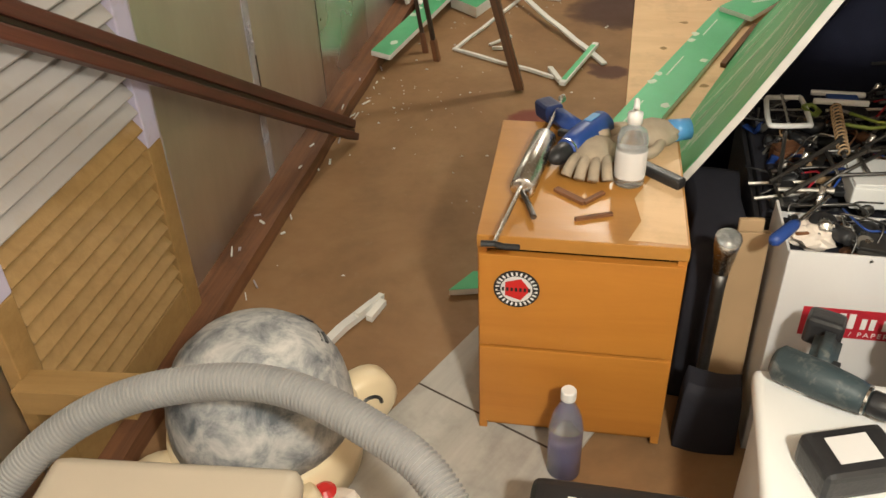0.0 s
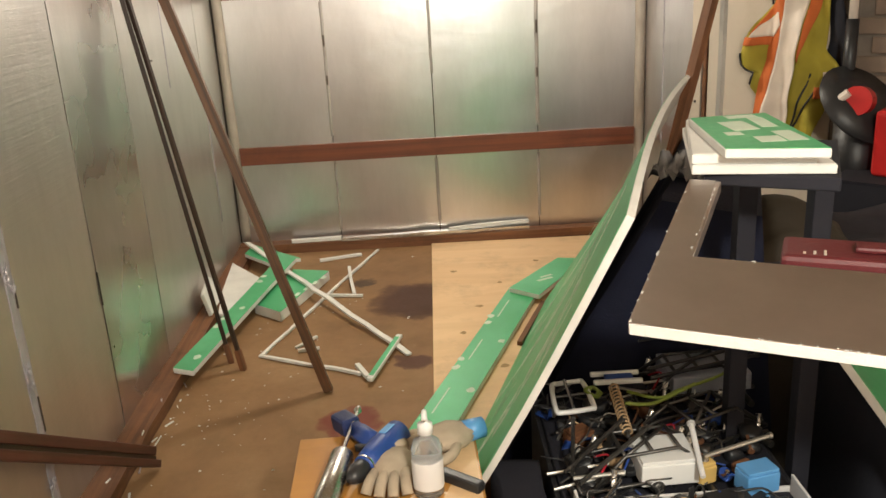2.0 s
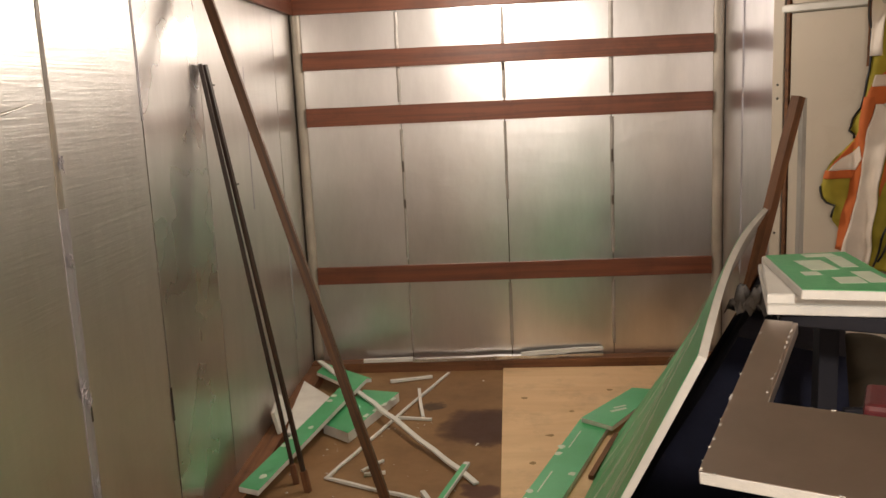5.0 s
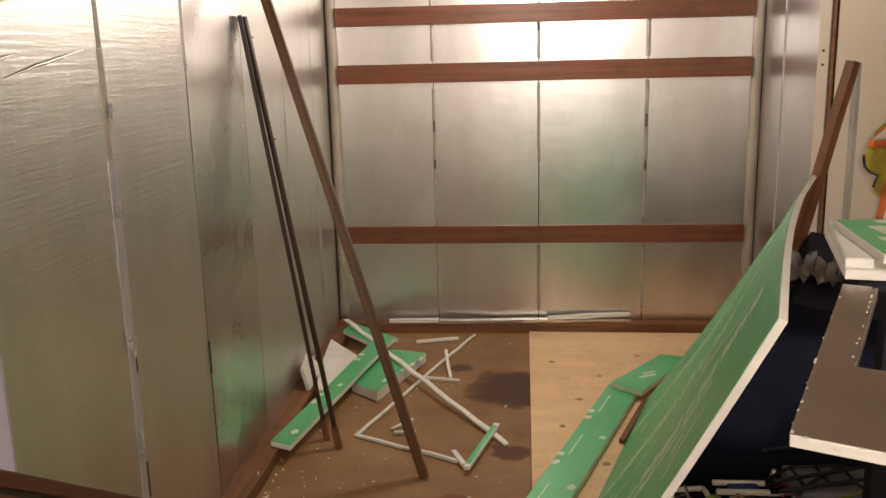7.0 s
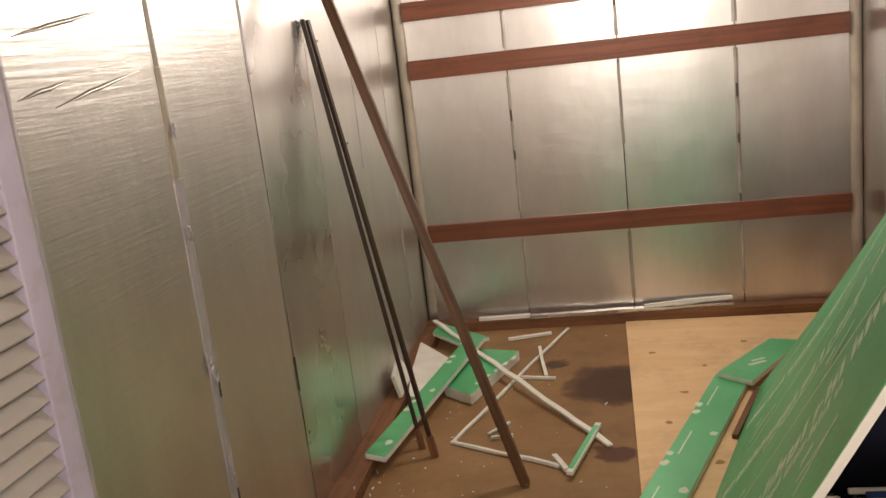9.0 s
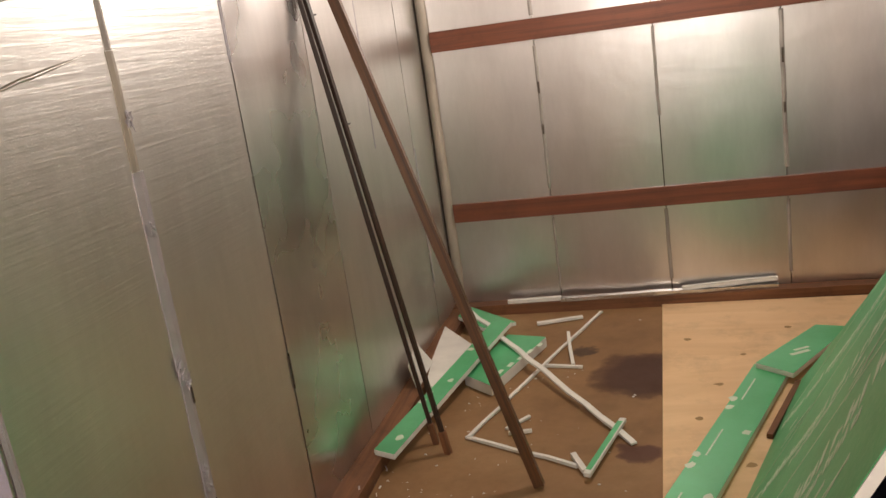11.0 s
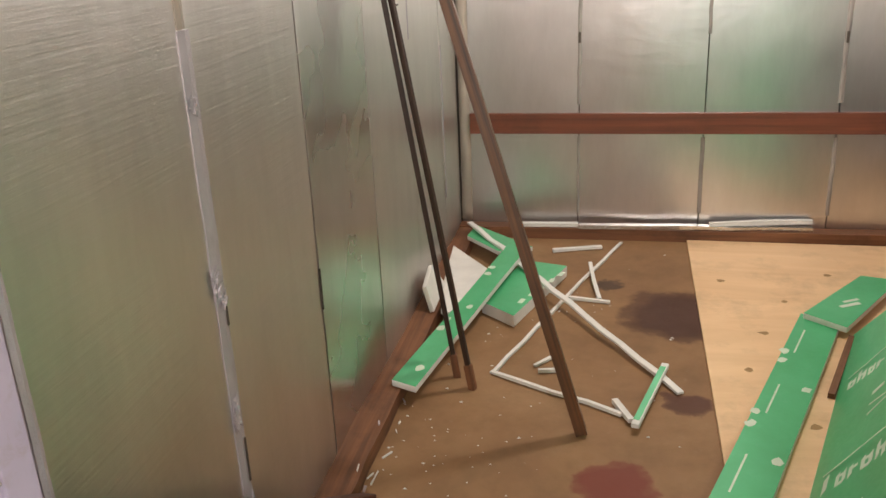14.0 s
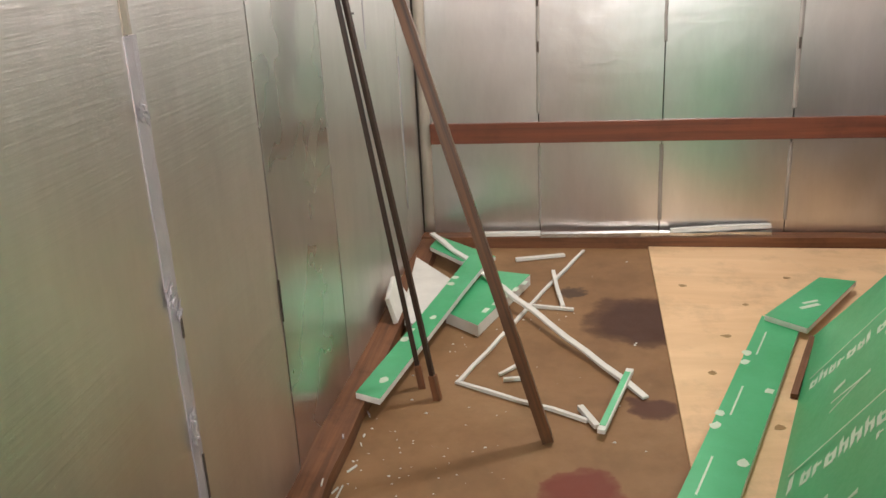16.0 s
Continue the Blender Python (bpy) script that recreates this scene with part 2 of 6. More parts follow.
CLEAR = clear_mat()

# ---- builders ----


def part(name, bm, material, parent=None, label="", smooth=False):
    me = bpy.data.meshes.new(name)
    bmesh.ops.recalc_face_normals(bm, faces=bm.faces)
    bm.to_mesh(me)
    bm.free()
    me.materials.append(material)
    if smooth:
        me.polygons.foreach_set("use_smooth", [True] * len(me.polygons))
    ob = new(name, me)
    if parent is not None:
        ob.parent = parent
    if label:
        tagged(ob, label)
    return ob


def shared(name, me, parent, m):
    ob = new(name, me)
    ob.parent, ob.matrix_basis = parent, m
    return ob


def thing(name, m, label, category, group="", kind=""):
    ob = new(name)
    ob.empty_display_size = 0.05
    ob.matrix_basis = m
    return tagged(ob, label, category, group, kind)


def box(lo, hi, bevel=0.0, seg=2, bm=None):
    own = bmesh.new()
    bmesh.ops.create_cube(own, size=1, matrix=Matrix.LocRotScale([(a + b) / 2 for a, b in zip(lo, hi)], None, [b - a for a, b in zip(lo, hi)]))
    if bevel:
        bmesh.ops.bevel(own, geom=list(own.edges), offset=bevel, segments=seg, affect="EDGES", profile=0.6)
    return joined(bm, own)


def joined(bm, own):
    if bm is None:
        return own
    me = bpy.data.meshes.new("tmp")
    own.to_mesh(me)
    own.free()
    bm.from_mesh(me)
    bpy.data.meshes.remove(me)
    return bm


def prism(points, z0, z1, bevel=0.0, bm=None):
    own = bmesh.new()
    low = [own.verts.new((x, y, z0)) for x, y in points]
    high = [own.verts.new((x, y, z1)) for x, y in points]
    own.faces.new(low[::-1])
    own.faces.new(high)
    for i in range(len(points)):
        j = (i + 1) % len(points)
        own.faces.new((low[i], low[j], high[j], high[i]))
    if bevel:
        bmesh.ops.bevel(own, geom=list(own.edges), offset=bevel, segments=1, affect="EDGES")
    return joined(bm, own)


def turned(profile, n=24, bm=None):
    """A round thing about Z from (radius, height) pairs."""
    own = bmesh.new()
    rings = [[own.verts.new((r * math.cos(2 * math.pi * i / n), r * math.sin(2 * math.pi * i / n), z)) for i in range(n)] for r, z in profile]
    for a, b in zip(rings, rings[1:]):
        for i in range(n):
            own.faces.new((a[i], a[(i + 1) % n], b[(i + 1) % n], b[i]))
    own.faces.new(rings[0][::-1])
    own.faces.new(rings[-1])
    return joined(bm, own)


def rod(points, radius, n=8, bm=None, radii=None):
    """A round bar along a line of points."""
    own = bmesh.new()
    pts = [Vector(p) for p in points]
    rings, side = [], None
    for i, p in enumerate(pts):
        d = (pts[min(i + 1, len(pts) - 1)] - pts[max(i - 1, 0)]).normalized()
        if side is None:
            side = d.orthogonal().normalized()
        side = (side - d * side.dot(d)).normalized()
        up = d.cross(side)
        r = radii[i] if radii else radius
        rings.append([own.verts.new(p + (side * math.cos(2 * math.pi * k / n) + up * math.sin(2 * math.pi * k / n)) * r) for k in range(n)])
    for a, b in zip(rings, rings[1:]):
        for k in range(n):
            own.faces.new((a[k], a[(k + 1) % n], b[(k + 1) % n], b[k]))
    own.faces.new(rings[0][::-1])
    own.faces.new(rings[-1])
    return joined(bm, own)


def curved(points, steps=8):
    """Points of a smooth line through the given ones."""
    pts = [Vector(p) for p in points]
    out = []
    for i in range(len(pts) - 1):
        a, b, c, d = pts[max(i - 1, 0)], pts[i], pts[i + 1], pts[min(i + 2, len(pts) - 1)]
        for k in range(steps):
            t = k / steps
            out.append(0.5 * (2 * b + (c - a) * t + (2 * a - 5 * b + 4 * c - d) * t * t + (3 * b - a - 3 * c + d) * t ** 3))
    return out + [pts[-1]]


def along(p0, p1, up=(0, 0, 1)):
    """A pose at p0 whose X runs to p1, and the length."""
    p0, p1 = Vector(p0), Vector(p1)
    x = (p1 - p0).normalized()
    y = Vector(up).cross(x)
    y = y.normalized() if y.length > 1e-4 else x.orthogonal().normalized()
    z = x.cross(y)
    m = Matrix((x, y, z)).transposed().to_4x4()
    m.translation = p0
    return m, (p1 - p0).length


def plank(name, p0, p1, w, h, material, label="", category="", group="", parent=None, up=(0, 0, 1), wob=0.0, bevel=0.003, kind=""):
    """A bar of timber or foam from p0 to p1, its underside on that line."""
    m, length = along(p0, p1, up)
    n = max(1, int(length / 0.12)) if wob else 1
    own = bmesh.new()
    rings = []
    rnd = random.Random(int(length * 1e4) + int(w * 1e5))
    for i in range(n + 1):
        dy, dz = rnd.uniform(-wob, wob), rnd.uniform(0, wob)
        rings.append([own.verts.new((length * i / n, y + dy, z + dz * (z > 0))) for y, z in ((-w / 2, 0), (w / 2, 0), (w / 2, h), (-w / 2, h))])
    for a, b in zip(rings, rings[1:]):
        for k in range(4):
            own.faces.new((a[k], a[(k + 1) % 4], b[(k + 1) % 4], b[k]))
    own.faces.new(rings[0][::-1])
    own.faces.new(rings[-1])
    if bevel:
        sharp = [e for e in own.edges if e.calc_face_angle(0) > 1.0]
        bmesh.ops.bevel(own, geom=sharp, offset=bevel, segments=1, affect="EDGES")
    ob = part(name, own, material, parent)
    ob.matrix_basis = m
    if category:
        tagged(ob, label, category, group, kind)
    elif label:
        tagged(ob, label)
    return ob


# ---- structure ----
X0, X1, Y1, ZC = 0.02, 2.40, 5.0, 2.34
floor = tagged(part("floor", box((-0.3, -1.8, -0.12), (3.7, 5.3, 0)), FLOOR), "worn brown sheet floor with dark spills and dust", "floor", kind="structure")
ceiling = tagged(part("ceiling", box((-0.3, -1.8, ZC), (3.7, 5.3, ZC + 0.1)), CEIL), "pale brown boarded ceiling", "ceiling", kind="structure")
wall_left = tagged(part("wall_left", box((-0.16, -1.8, 0), (X0 - 0.03, 5.3, ZC)), SEAM), "wall lined with foil-faced insulation sheets", "wall", kind="structure")
wall_back = tagged(part("wall_back", box((-0.16, Y1 + 0.03, 0), (2.56, 5.3, ZC)), SEAM), "end wall lined with foil-faced insulation sheets", "wall", kind="structure")
wall_right = tagged(part("wall_right", box((X1 + 0.03, 4.10, 0), (X1 + 0.16, 5.03, ZC)), SEAM), "short foil-lined side wall", "wall", kind="structure")
PD, PN = Vector((0.74, -0.67, 0)).normalized(), Vector((-0.67, -0.74, 0)).normalized()
PANEL_AT = Matrix((PD, -PN, Vector((0, 0, 1)))).transposed().to_4x4()
PANEL_AT.translation = Vector((X1, 4.1, 0))
wall_angled = tagged(part("wall_angled", box((0, 0.0, 0), (1.35, 0.12, ZC)), MORTAR), "cream panelled wall that turns to rough brick", "wall", kind="structure")
wall_angled.matrix_basis = PANEL_AT
wall_side = tagged(part("wall_side", box((3.38, -1.8, 0), (3.5, 3.22, ZC)), CREAM), "plain dull side wall", "wall", kind="structure")
# unseen wall; its pale paint is there to bounce light onto the foil
wall_front = tagged(part("wall_front", box((-0.16, -1.92, 0), (3.5, -1.8, ZC)), BOUNCEWALL), "unseen pale wall behind, added to bounce light", "wall", kind="structure")


def foil_sheet(width, height, bow):
    own = bmesh.new()
    nx, nz = 14, 24
    grid = [[own.verts.new((width * i / nx, -bow * math.sin(math.pi * i / nx) - 0.001 * math.sin(5 * k / nz + 3 * i / nx), height * k / nz)) for k in range(nz + 1)] for i in range(nx + 1)]
    for i in range(nx):
        for k in range(nz):
            own.faces.new((grid[i][k], grid[i + 1][k], grid[i + 1][k + 1], grid[i][k + 1]))
    back = bmesh.ops.extrude_face_region(own, geom=list(own.faces))
    for v in back["geom"]:
        if isinstance(v, bmesh.types.BMVert):
            v.co.y = 0.028
    return own


def foil_row(wall, at, edges, height, turn, material=FOIL_SMOOTH, gap=0.006):
    """Foil sheets side by side, each with its own slight set, with joint tape over them."""
    rnd = random.Random(len(edges) * 7 + int(turn))
    for a, b in zip(edges, edges[1:]):
        hollow = material is FOIL and 2.8 < a < 2.9
        bow, lean, turned_by = rnd.uniform(-0.002, 0.004), rnd.uniform(-0.08, 0.08), rnd.uniform(-0.12, 0.12)
        ob = part("foil_panel", foil_sheet(b - a - gap, height, -0.007 if hollow else bow), FOIL_GLOSS if hollow else material, wall)
        ob.matrix_basis = at @ pose(a + gap / 2, 0, 0.0, lean, 0, turned_by)


def tape_piece(wall, at, s, z0, z1, w, material=TAPE):
    own = bmesh.new()
    n = max(2, int((z1 - z0) / 0.05))
    rnd = random.Random(int(s * 1000 + z0 * 100))
    rows = []
    for i in range(n + 1):
        z, o = z0 + (z1 - z0) * i / n, rnd.uniform(-0.0015, 0.0015)
        rows.append([own.verts.new((s + o + k * w / 3, -0.0016 - 0.0028 * (k == 0) - rnd.uniform(0, 0.0009), z)) for k in (-1.5, 0, 1.5)])
    for a, b in zip(rows, rows[1:]):
        for k in range(2):
            own.faces.new((a[k], a[k + 1], b[k + 1], b[k]))
    lifted = bmesh.ops.extrude_face_region(own, geom=list(own.faces))
    for v in lifted["geom"]:
        if isinstance(v, bmesh.types.BMVert):
            v.co.y += 0.003
    ob = part("joint_tape", own, material, wall)
    ob.matrix_basis = at
    return ob


AT_LEFT = pose(X0, 0, 0, 0, 0, 90)
AT_BACK = pose(0, Y1, 0)
AT_RIGHT = pose(X1, 5.0, 0, 0, 0, -90)
LEFT_EDGES = [-1.8, -1.22, -0.63, -0.04, 0.55, 1.12, 1.7, 2.285, 2.865, 3.45, 4.03, 4.61, 4.992]
BACK_EDGES = [0.024, 0.615, 1.2, 1.79, 2.396]
foil_row(wall_left, Matrix.Translation((X0, 0, 0)) @ pose(0, 0, 0, 0, 0, 90), LEFT_EDGES, ZC - 0.004, 1, FOIL, 0.0045)
foil_row(wall_back, AT_BACK, BACK_EDGES, ZC - 0.004, 2)
foil_row(wall_right, AT_RIGHT, [0.006, 0.37, 0.895], ZC - 0.004, 3)
for s, z0, z1, w in ((2.865, 1.55, 2.2, 0.014), (1.7, 0.2, 2.2, 0.02), (4.62, 0.3, 1.0, 0.01), (4.03, 1.1, 1.75, 0.012)):
    tape_piece(wall_left, AT_LEFT, s, z0, z1, w)
# one long taped joint: dull grey above, crumpled lilac foil tape below
tape_piece(wall_left, AT_LEFT, 2.285, 1.62, 2.2, 0.022, GREYTAPE)
tape_piece(wall_left, AT_LEFT, 2.287, 1.34, 1.618, 0.03, STRIPFOIL)
tape_piece(wall_left, AT_LEFT, 2.29, 0.84, 1.338, 0.046)
tape_piece(wall_left, AT_LEFT, 2.288, 0.06, 0.838, 0.042)
rnd = random.Random(17)
for z in (1.46, 1.2, 0.86, 0.83, 0.8, 0.56, 0.52, 0.31, 0.2):
    own = bmesh.new()
    bmesh.ops.create_icosphere(own, subdivisions=3, radius=0.011)
    for v in own.verts:
        v.co *= 1 + 1.3 * noise.noise(v.co * 210 + Vector((z * 9, 0, 0)))
        v.co.y *= 0.4
        v.co.z *= rnd.uniform(1.0, 2.2)
    part("tape_pucker", own, TAPE, wall_left).matrix_basis = AT_LEFT @ pose(2.287 + rnd.uniform(-0.014, 0.014), -0.006, z, 0, rnd.uniform(-40, 40), 0)
for s, z0, z1 in ((2.303, 0.74, 0.8), (2.302, 0.36, 0.47), (2.866, 0.52, 0.64)):
    part("open_joint", box((s - 0.003, -0.0056 if s < 2.8 else -0.0032, z0), (s + 0.003, 0.0, z1)), SEAM, wall_left).matrix_basis = AT_LEFT
for s, z0, z1, w in ((0.615, 0.66, 1.4, 0.018), (0.615, 1.55, 2.04, 0.02), (1.2, 0.98, 1.42, 0.016), (1.2, 1.55, 2.04, 0.02), (1.79, 0.66, 1.42, 0.022), (1.79, 1.55, 2.04, 0.026),
                     (1.79, 0.12, 0.5, 0.018), (1.2, 0.12, 0.5, 0.02), (0.615, 0.1, 0.5, 0.014)):
    tape_piece(wall_back, AT_BACK, s, z0, z1, w, GREYTAPE)
for s, z0, z1 in ((0.615, 1.16, 1.22), (1.79, 1.17, 1.24), (1.79, 0.93, 0.98), (0.615, 0.95, 1.0), (1.2, 1.7, 1.74)):
    part("open_joint", box((s - 0.005, -0.0075, z0), (s + 0.005, -0.003, z1)), SEAM, wall_back).matrix_basis = AT_BACK
# dull foil strips that cover both corners of the end wall
for s0, s1 in ((0.028, 0.082), (2.338, 2.397)):
    own = bmesh.new()
    rows = []
    for k in range(41):
        z = 0.06 + (ZC - 0.066) * k / 40
        d = 0.0025 * noise.noise(Vector((s0 * 7, z * 5, 2)))
        rows.append([own.verts.new((s0 + d, -0.006, z)), own.verts.new(((s0 + s1) / 2, -0.0072 + 0.3 * d, z)), own.verts.new((s1 + d, -0.006, z))])
    for a, b in zip(rows, rows[1:]):
        for k in range(2):
            own.faces.new((a[k], a[k + 1], b[k + 1], b[k]))
    lifted = bmesh.ops.extrude_face_region(own, geom=list(own.faces))
    for v in lifted["geom"]:
        if isinstance(v, bmesh.types.BMVert):
            v.co.y += 0.003
    part("corner_strip", own, STRIPFOIL, wall_back, "dull foil strip over the corner", smooth=True).matrix_basis = AT_BACK
    if s0 < 1:
        part("open_joint", box((s0 - 0.005, -0.006, 0.06), (s0 - 0.003, -0.003, ZC - 0.006)), SEAM, wall_back).matrix_basis = AT_BACK
for s, z0, z1, w in ((0.37, 0.6, 1.5, 0.016), (0.37, 1.55, 2.2, 0.022)):
    tape_piece(wall_right, AT_RIGHT, s, z0, z1, w)

# creases where the foil facing has rucked up
rnd = random.Random(31)
for k in range(26):
    z, s, ln = rnd.uniform(1.45, 2.0), rnd.uniform(1.2, 1.9), rnd.uniform(0.12, 0.5)
    own = bmesh.new()
    rows = []
    for i in range(9):
        f = i / 8
        w = 0.0045 * math.sin(math.pi * f) + 0.0004
        zz = z + 0.06 * ln * 8 * f * 0.35 + 0.004 * noise.noise(Vector((f * 4, k, 0)))
        rows.append([own.verts.new((s + ln * f, y, zz + dz)) for y, dz in ((-0.0005, -w), (-0.0055 - 0.3 * w, 0.0), (-0.0005, w))])
    for a, b in zip(rows, rows[1:]):
        for c in range(3):
            own.faces.new((a[c], b[c], b[(c + 1) % 3], a[(c + 1) % 3]))
    own.faces.new(rows[0][::-1])
    own.faces.new(rows[-1])
    if s < 1.69 < s + ln or s + ln > 2.27:
        own.free()
        continue
    part("crease", own, FOIL, wall_left, smooth=True).matrix_basis = AT_LEFT

# timber rails
for z, h in ((0.52, 0.098), (1.432, 0.103), (1.745, 0.098), (2.05, 0.105)):
    plank("wall_rail", (0.084 if z < 1.9 else 0.046, Y1 - 0.003 - 0.012, z), (2.336, Y1 - 0.003 - 0.012, z), 0.022, h, BATTEN, "red-brown timber rail screwed across the foil wall", "rail", "rails on the end wall", wob=0.0015, kind="structure")
plank("wall_rail", (X0 + 0.016, 4.965, 2.05), (X0 + 0.016, -1.79, 2.05), 0.026, 0.14, BATTEN, "red-brown timber rail along the top of the wall", "rail", "rails on the end wall", wob=0.0015, kind="structure")
plank("floor_plate", (0.058, 4.905, 0), (0.058, -1.0, 0), 0.114, 0.05, OLDWOOD, "worn brown timber plate along the wall base", "timber plate", wob=0.004, kind="structure")
plank("floor_plate", (0.022, 4.95, 0), (2.39, 4.95, 0), 0.084, 0.055, OLDWOOD, "dark timber plate under the end wall", "timber plate", wob=0.003, kind="structure")

# cream panelling with its metal trims, then brick
panel = part("cream_panel", box((0.075, -0.016, 0), (0.62, -0.002, 1.86), 0.004), CREAM, wall_angled)
upper = part("upper_panel", box((0.075, -0.014, 1.9), (0.62, -0.002, ZC - 0.003), 0.003), CREAM, wall_angled)
part("trim_bar", box((0.03, -0.03, 1.862), (0.63, -0.002, 1.898), 0.006), ALU, wall_angled, "dull metal cover bar")
post = part("trim_post", box((0.0, -0.03, 0), (0.05, -0.002, ZC - 0.003), 0.004), CREAM, wall_angled, "cream post with screw heads")
part("trim_edge", box((0.055, -0.024, 0), (0.07, -0.002, ZC - 0.003), 0.002), OLDWOOD, wall_angled)
for z in (0.9, 1.5, 1.56, 2.1):
    own = turned([(0.006, 0), (0.005, 0.003)], 10)
    s = part("screw_head", own, DARKSTEEL, post)
    s.matrix_basis = pose(0.025, -0.0302, z, 90, 0, 0)

# ---- lamps on the ceiling ----


def bulb_fitting(at):
    lamp = thing("ceiling_bulb", Matrix.Translation((at.x, at.y, ZC)), "bare bulb in a white ceiling rose", "ceiling light", "ceiling bulbs")
    part("rose", turned([(0.045, -0.03), (0.045, -0.004), (0.04, -0.001)], 20), WHITEPL, lamp, smooth=True)
    part("holder", turned([(0.016, -0.12), (0.02, -0.1), (0.02, -0.055), (0.006, -0.05), (0.006, -0.03)], 16), WHITEPL, lamp, smooth=True)


bulb_fitting(LAMP_A)
bulb_fitting(LAMP_B)

# ---- boards on the floor ----


def foam_board(name, m, outline, t, label, category, group="", face=GREEN, marks=()):
    """A foam sheet with a printed facing, lying on its local XY plane."""
    ob = thing(name, m, label, category, group)
    part("foam_core", prism(outline, 0, t, 0.002), FOAM, ob, "white foam core")
    cx, cy = sum(p[0] for p in outline) / len(outline), sum(p[1] for p in outline) / len(outline)
    inner = [(cx + (x - cx) * 0.996, cy + (y - cy) * 0.996) for x, y in outline]
    top = part("facing", prism(inner, t + 0.0002, t + 0.0014), face, ob)
    for pts in marks:
        part("printed_mark", prism(pts, t + 0.0016, t + 0.0022), INK, top)
    return ob


def bar_pts(x, y, length, w, a=0.0):
    c, s = math.cos(a), math.sin(a)
    return [(x + c * u - s * v, y + s * u + c * v) for u, v in ((0, 0), (length, 0), (length, w), (0, w))]


def blot_pts(x, y, r, seed):
    rnd = random.Random(seed)
    return [(x + r * rnd.uniform(0.6, 1.2) * math.cos(k * math.pi / 4), y + r * rnd.uniform(0.5, 1.0) * math.sin(k * math.pi / 4)) for k in range(8)]


sheet = tagged(part("plywood_sheet", prism([(1.128, 2.81), (2.36, 2.83), (2.36, 4.88), (1.144, 4.905)], 0.001, 0.013, 0.001), PINE), "pale pine plywood sheet lying on the floor", "plywood sheet")
for x, y, r in ((1.33, 3.28, 0.03), (1.42, 3.25, 0.022), (1.36, 3.9, 0.02), (1.48, 4.2, 0.015), (1.27, 3.6, 0.018), (1.7, 4.5, 0.02), (1.25, 4.4, 0.02)):
    part("knot", prism(blot_pts(x, y, r, int(x * 100)), 0.0134, 0.0139), WOODSHADE, sheet)

# the long green strip, the piece past its end and the batten beside it
g_dir = Vector((0.342, 0.94, 0)).normalized()
m, _ = along((0.965, 2.32, 0.014), Vector((0.965, 2.32, 0.014)) + g_dir)
marks = [bar_pts(x, 0.03, 0.2, 0.006) for x in (0.1, 0.55, 1.0, 1.45)] + [blot_pts(x, y, 0.022, i) for i, (x, y) in enumerate(((0.75, -0.05), (1.2, -0.052), (0.92, 0.062), (1.0, 0.066), (1.38, 0.058), (1.45, 0.064), (0.3, -0.04)))]
foam_board("insulation_strip", m, [(0, -0.075), (1.78, -0.073), (1.8, 0.073), (0, 0.075)], 0.025, "long green-faced foam strip lying on the plywood", "insulation offcut", "green offcuts", marks=marks)
foam_board("insulation_offcut", pose(1.51, 3.985, 0.0405), [(0.0, 0.0), (0.13, -0.115), (0.43, 0.36), (0.295, 0.40)], 0.022, "green-faced foam offcut poking from under a board", "insulation offcut", "green offcuts",
           marks=[bar_pts(0.15, 0.06, 0.09, 0.02, 0.5), bar_pts(0.17, 0.11, 0.07, 0.015, 0.5)])
plank("batten", (1.5, 3.43, 0.0145), (1.66, 3.87, 0.0145), 0.022, 0.018, OLDWOOD, "thin reddish timber batten beside a foam strip", "batten", wob=0.002)
foam_board("insulation_offcut", pose(0.69, 1.84, 0.002, 0, 0, 20), [(0, 0), (0.2, -0.02), (0.2, 0.05), (0.08, 0.07)], 0.02, "green-faced foam scrap tucked behind the drawers", "insulation offcut", "green offcuts")
loose_ply = tagged(part("loose_board", prism([(0, 0), (0.78, 0), (0.78, 0.42), (0, 0.42)], 0.001, 0.011, 0.001), PLYGREY), "greyish loose board under the drawers", "board")
loose_ply.matrix_basis = pose(0.665, 1.445, 0, 0, 0, 65.5) @ pose(-0.35, -0.42, 0)

# the big board leaning on the heap
A_LOW, D_LOW = Vector((1.0, 1.875, 0.018)), Vector((1.67, 3.9, 0.018))
B_TOP, C_TOP = Vector((1.487, 1.43, 1.17)), Vector((2.09, 3.13, 1.162))
NORM = (B_TOP - A_LOW).cross(D_LOW - A_LOW).normalized()
NORM = NORM if NORM.z > 0 else -NORM


def on_board(u, v, off):
    """A point of the board's face: u along it, v up it, both from 0 to 1; it sags a little."""
    p = (A_LOW * (1 - u) + D_LOW * u) * (1 - v) + (B_TOP * (1 - u) + C_TOP * u) * v
    return p - A_LOW + NORM * (off - 0.02 * math.sin(math.pi * v) + 0.03 * math.sin(math.pi * u) * v * v)


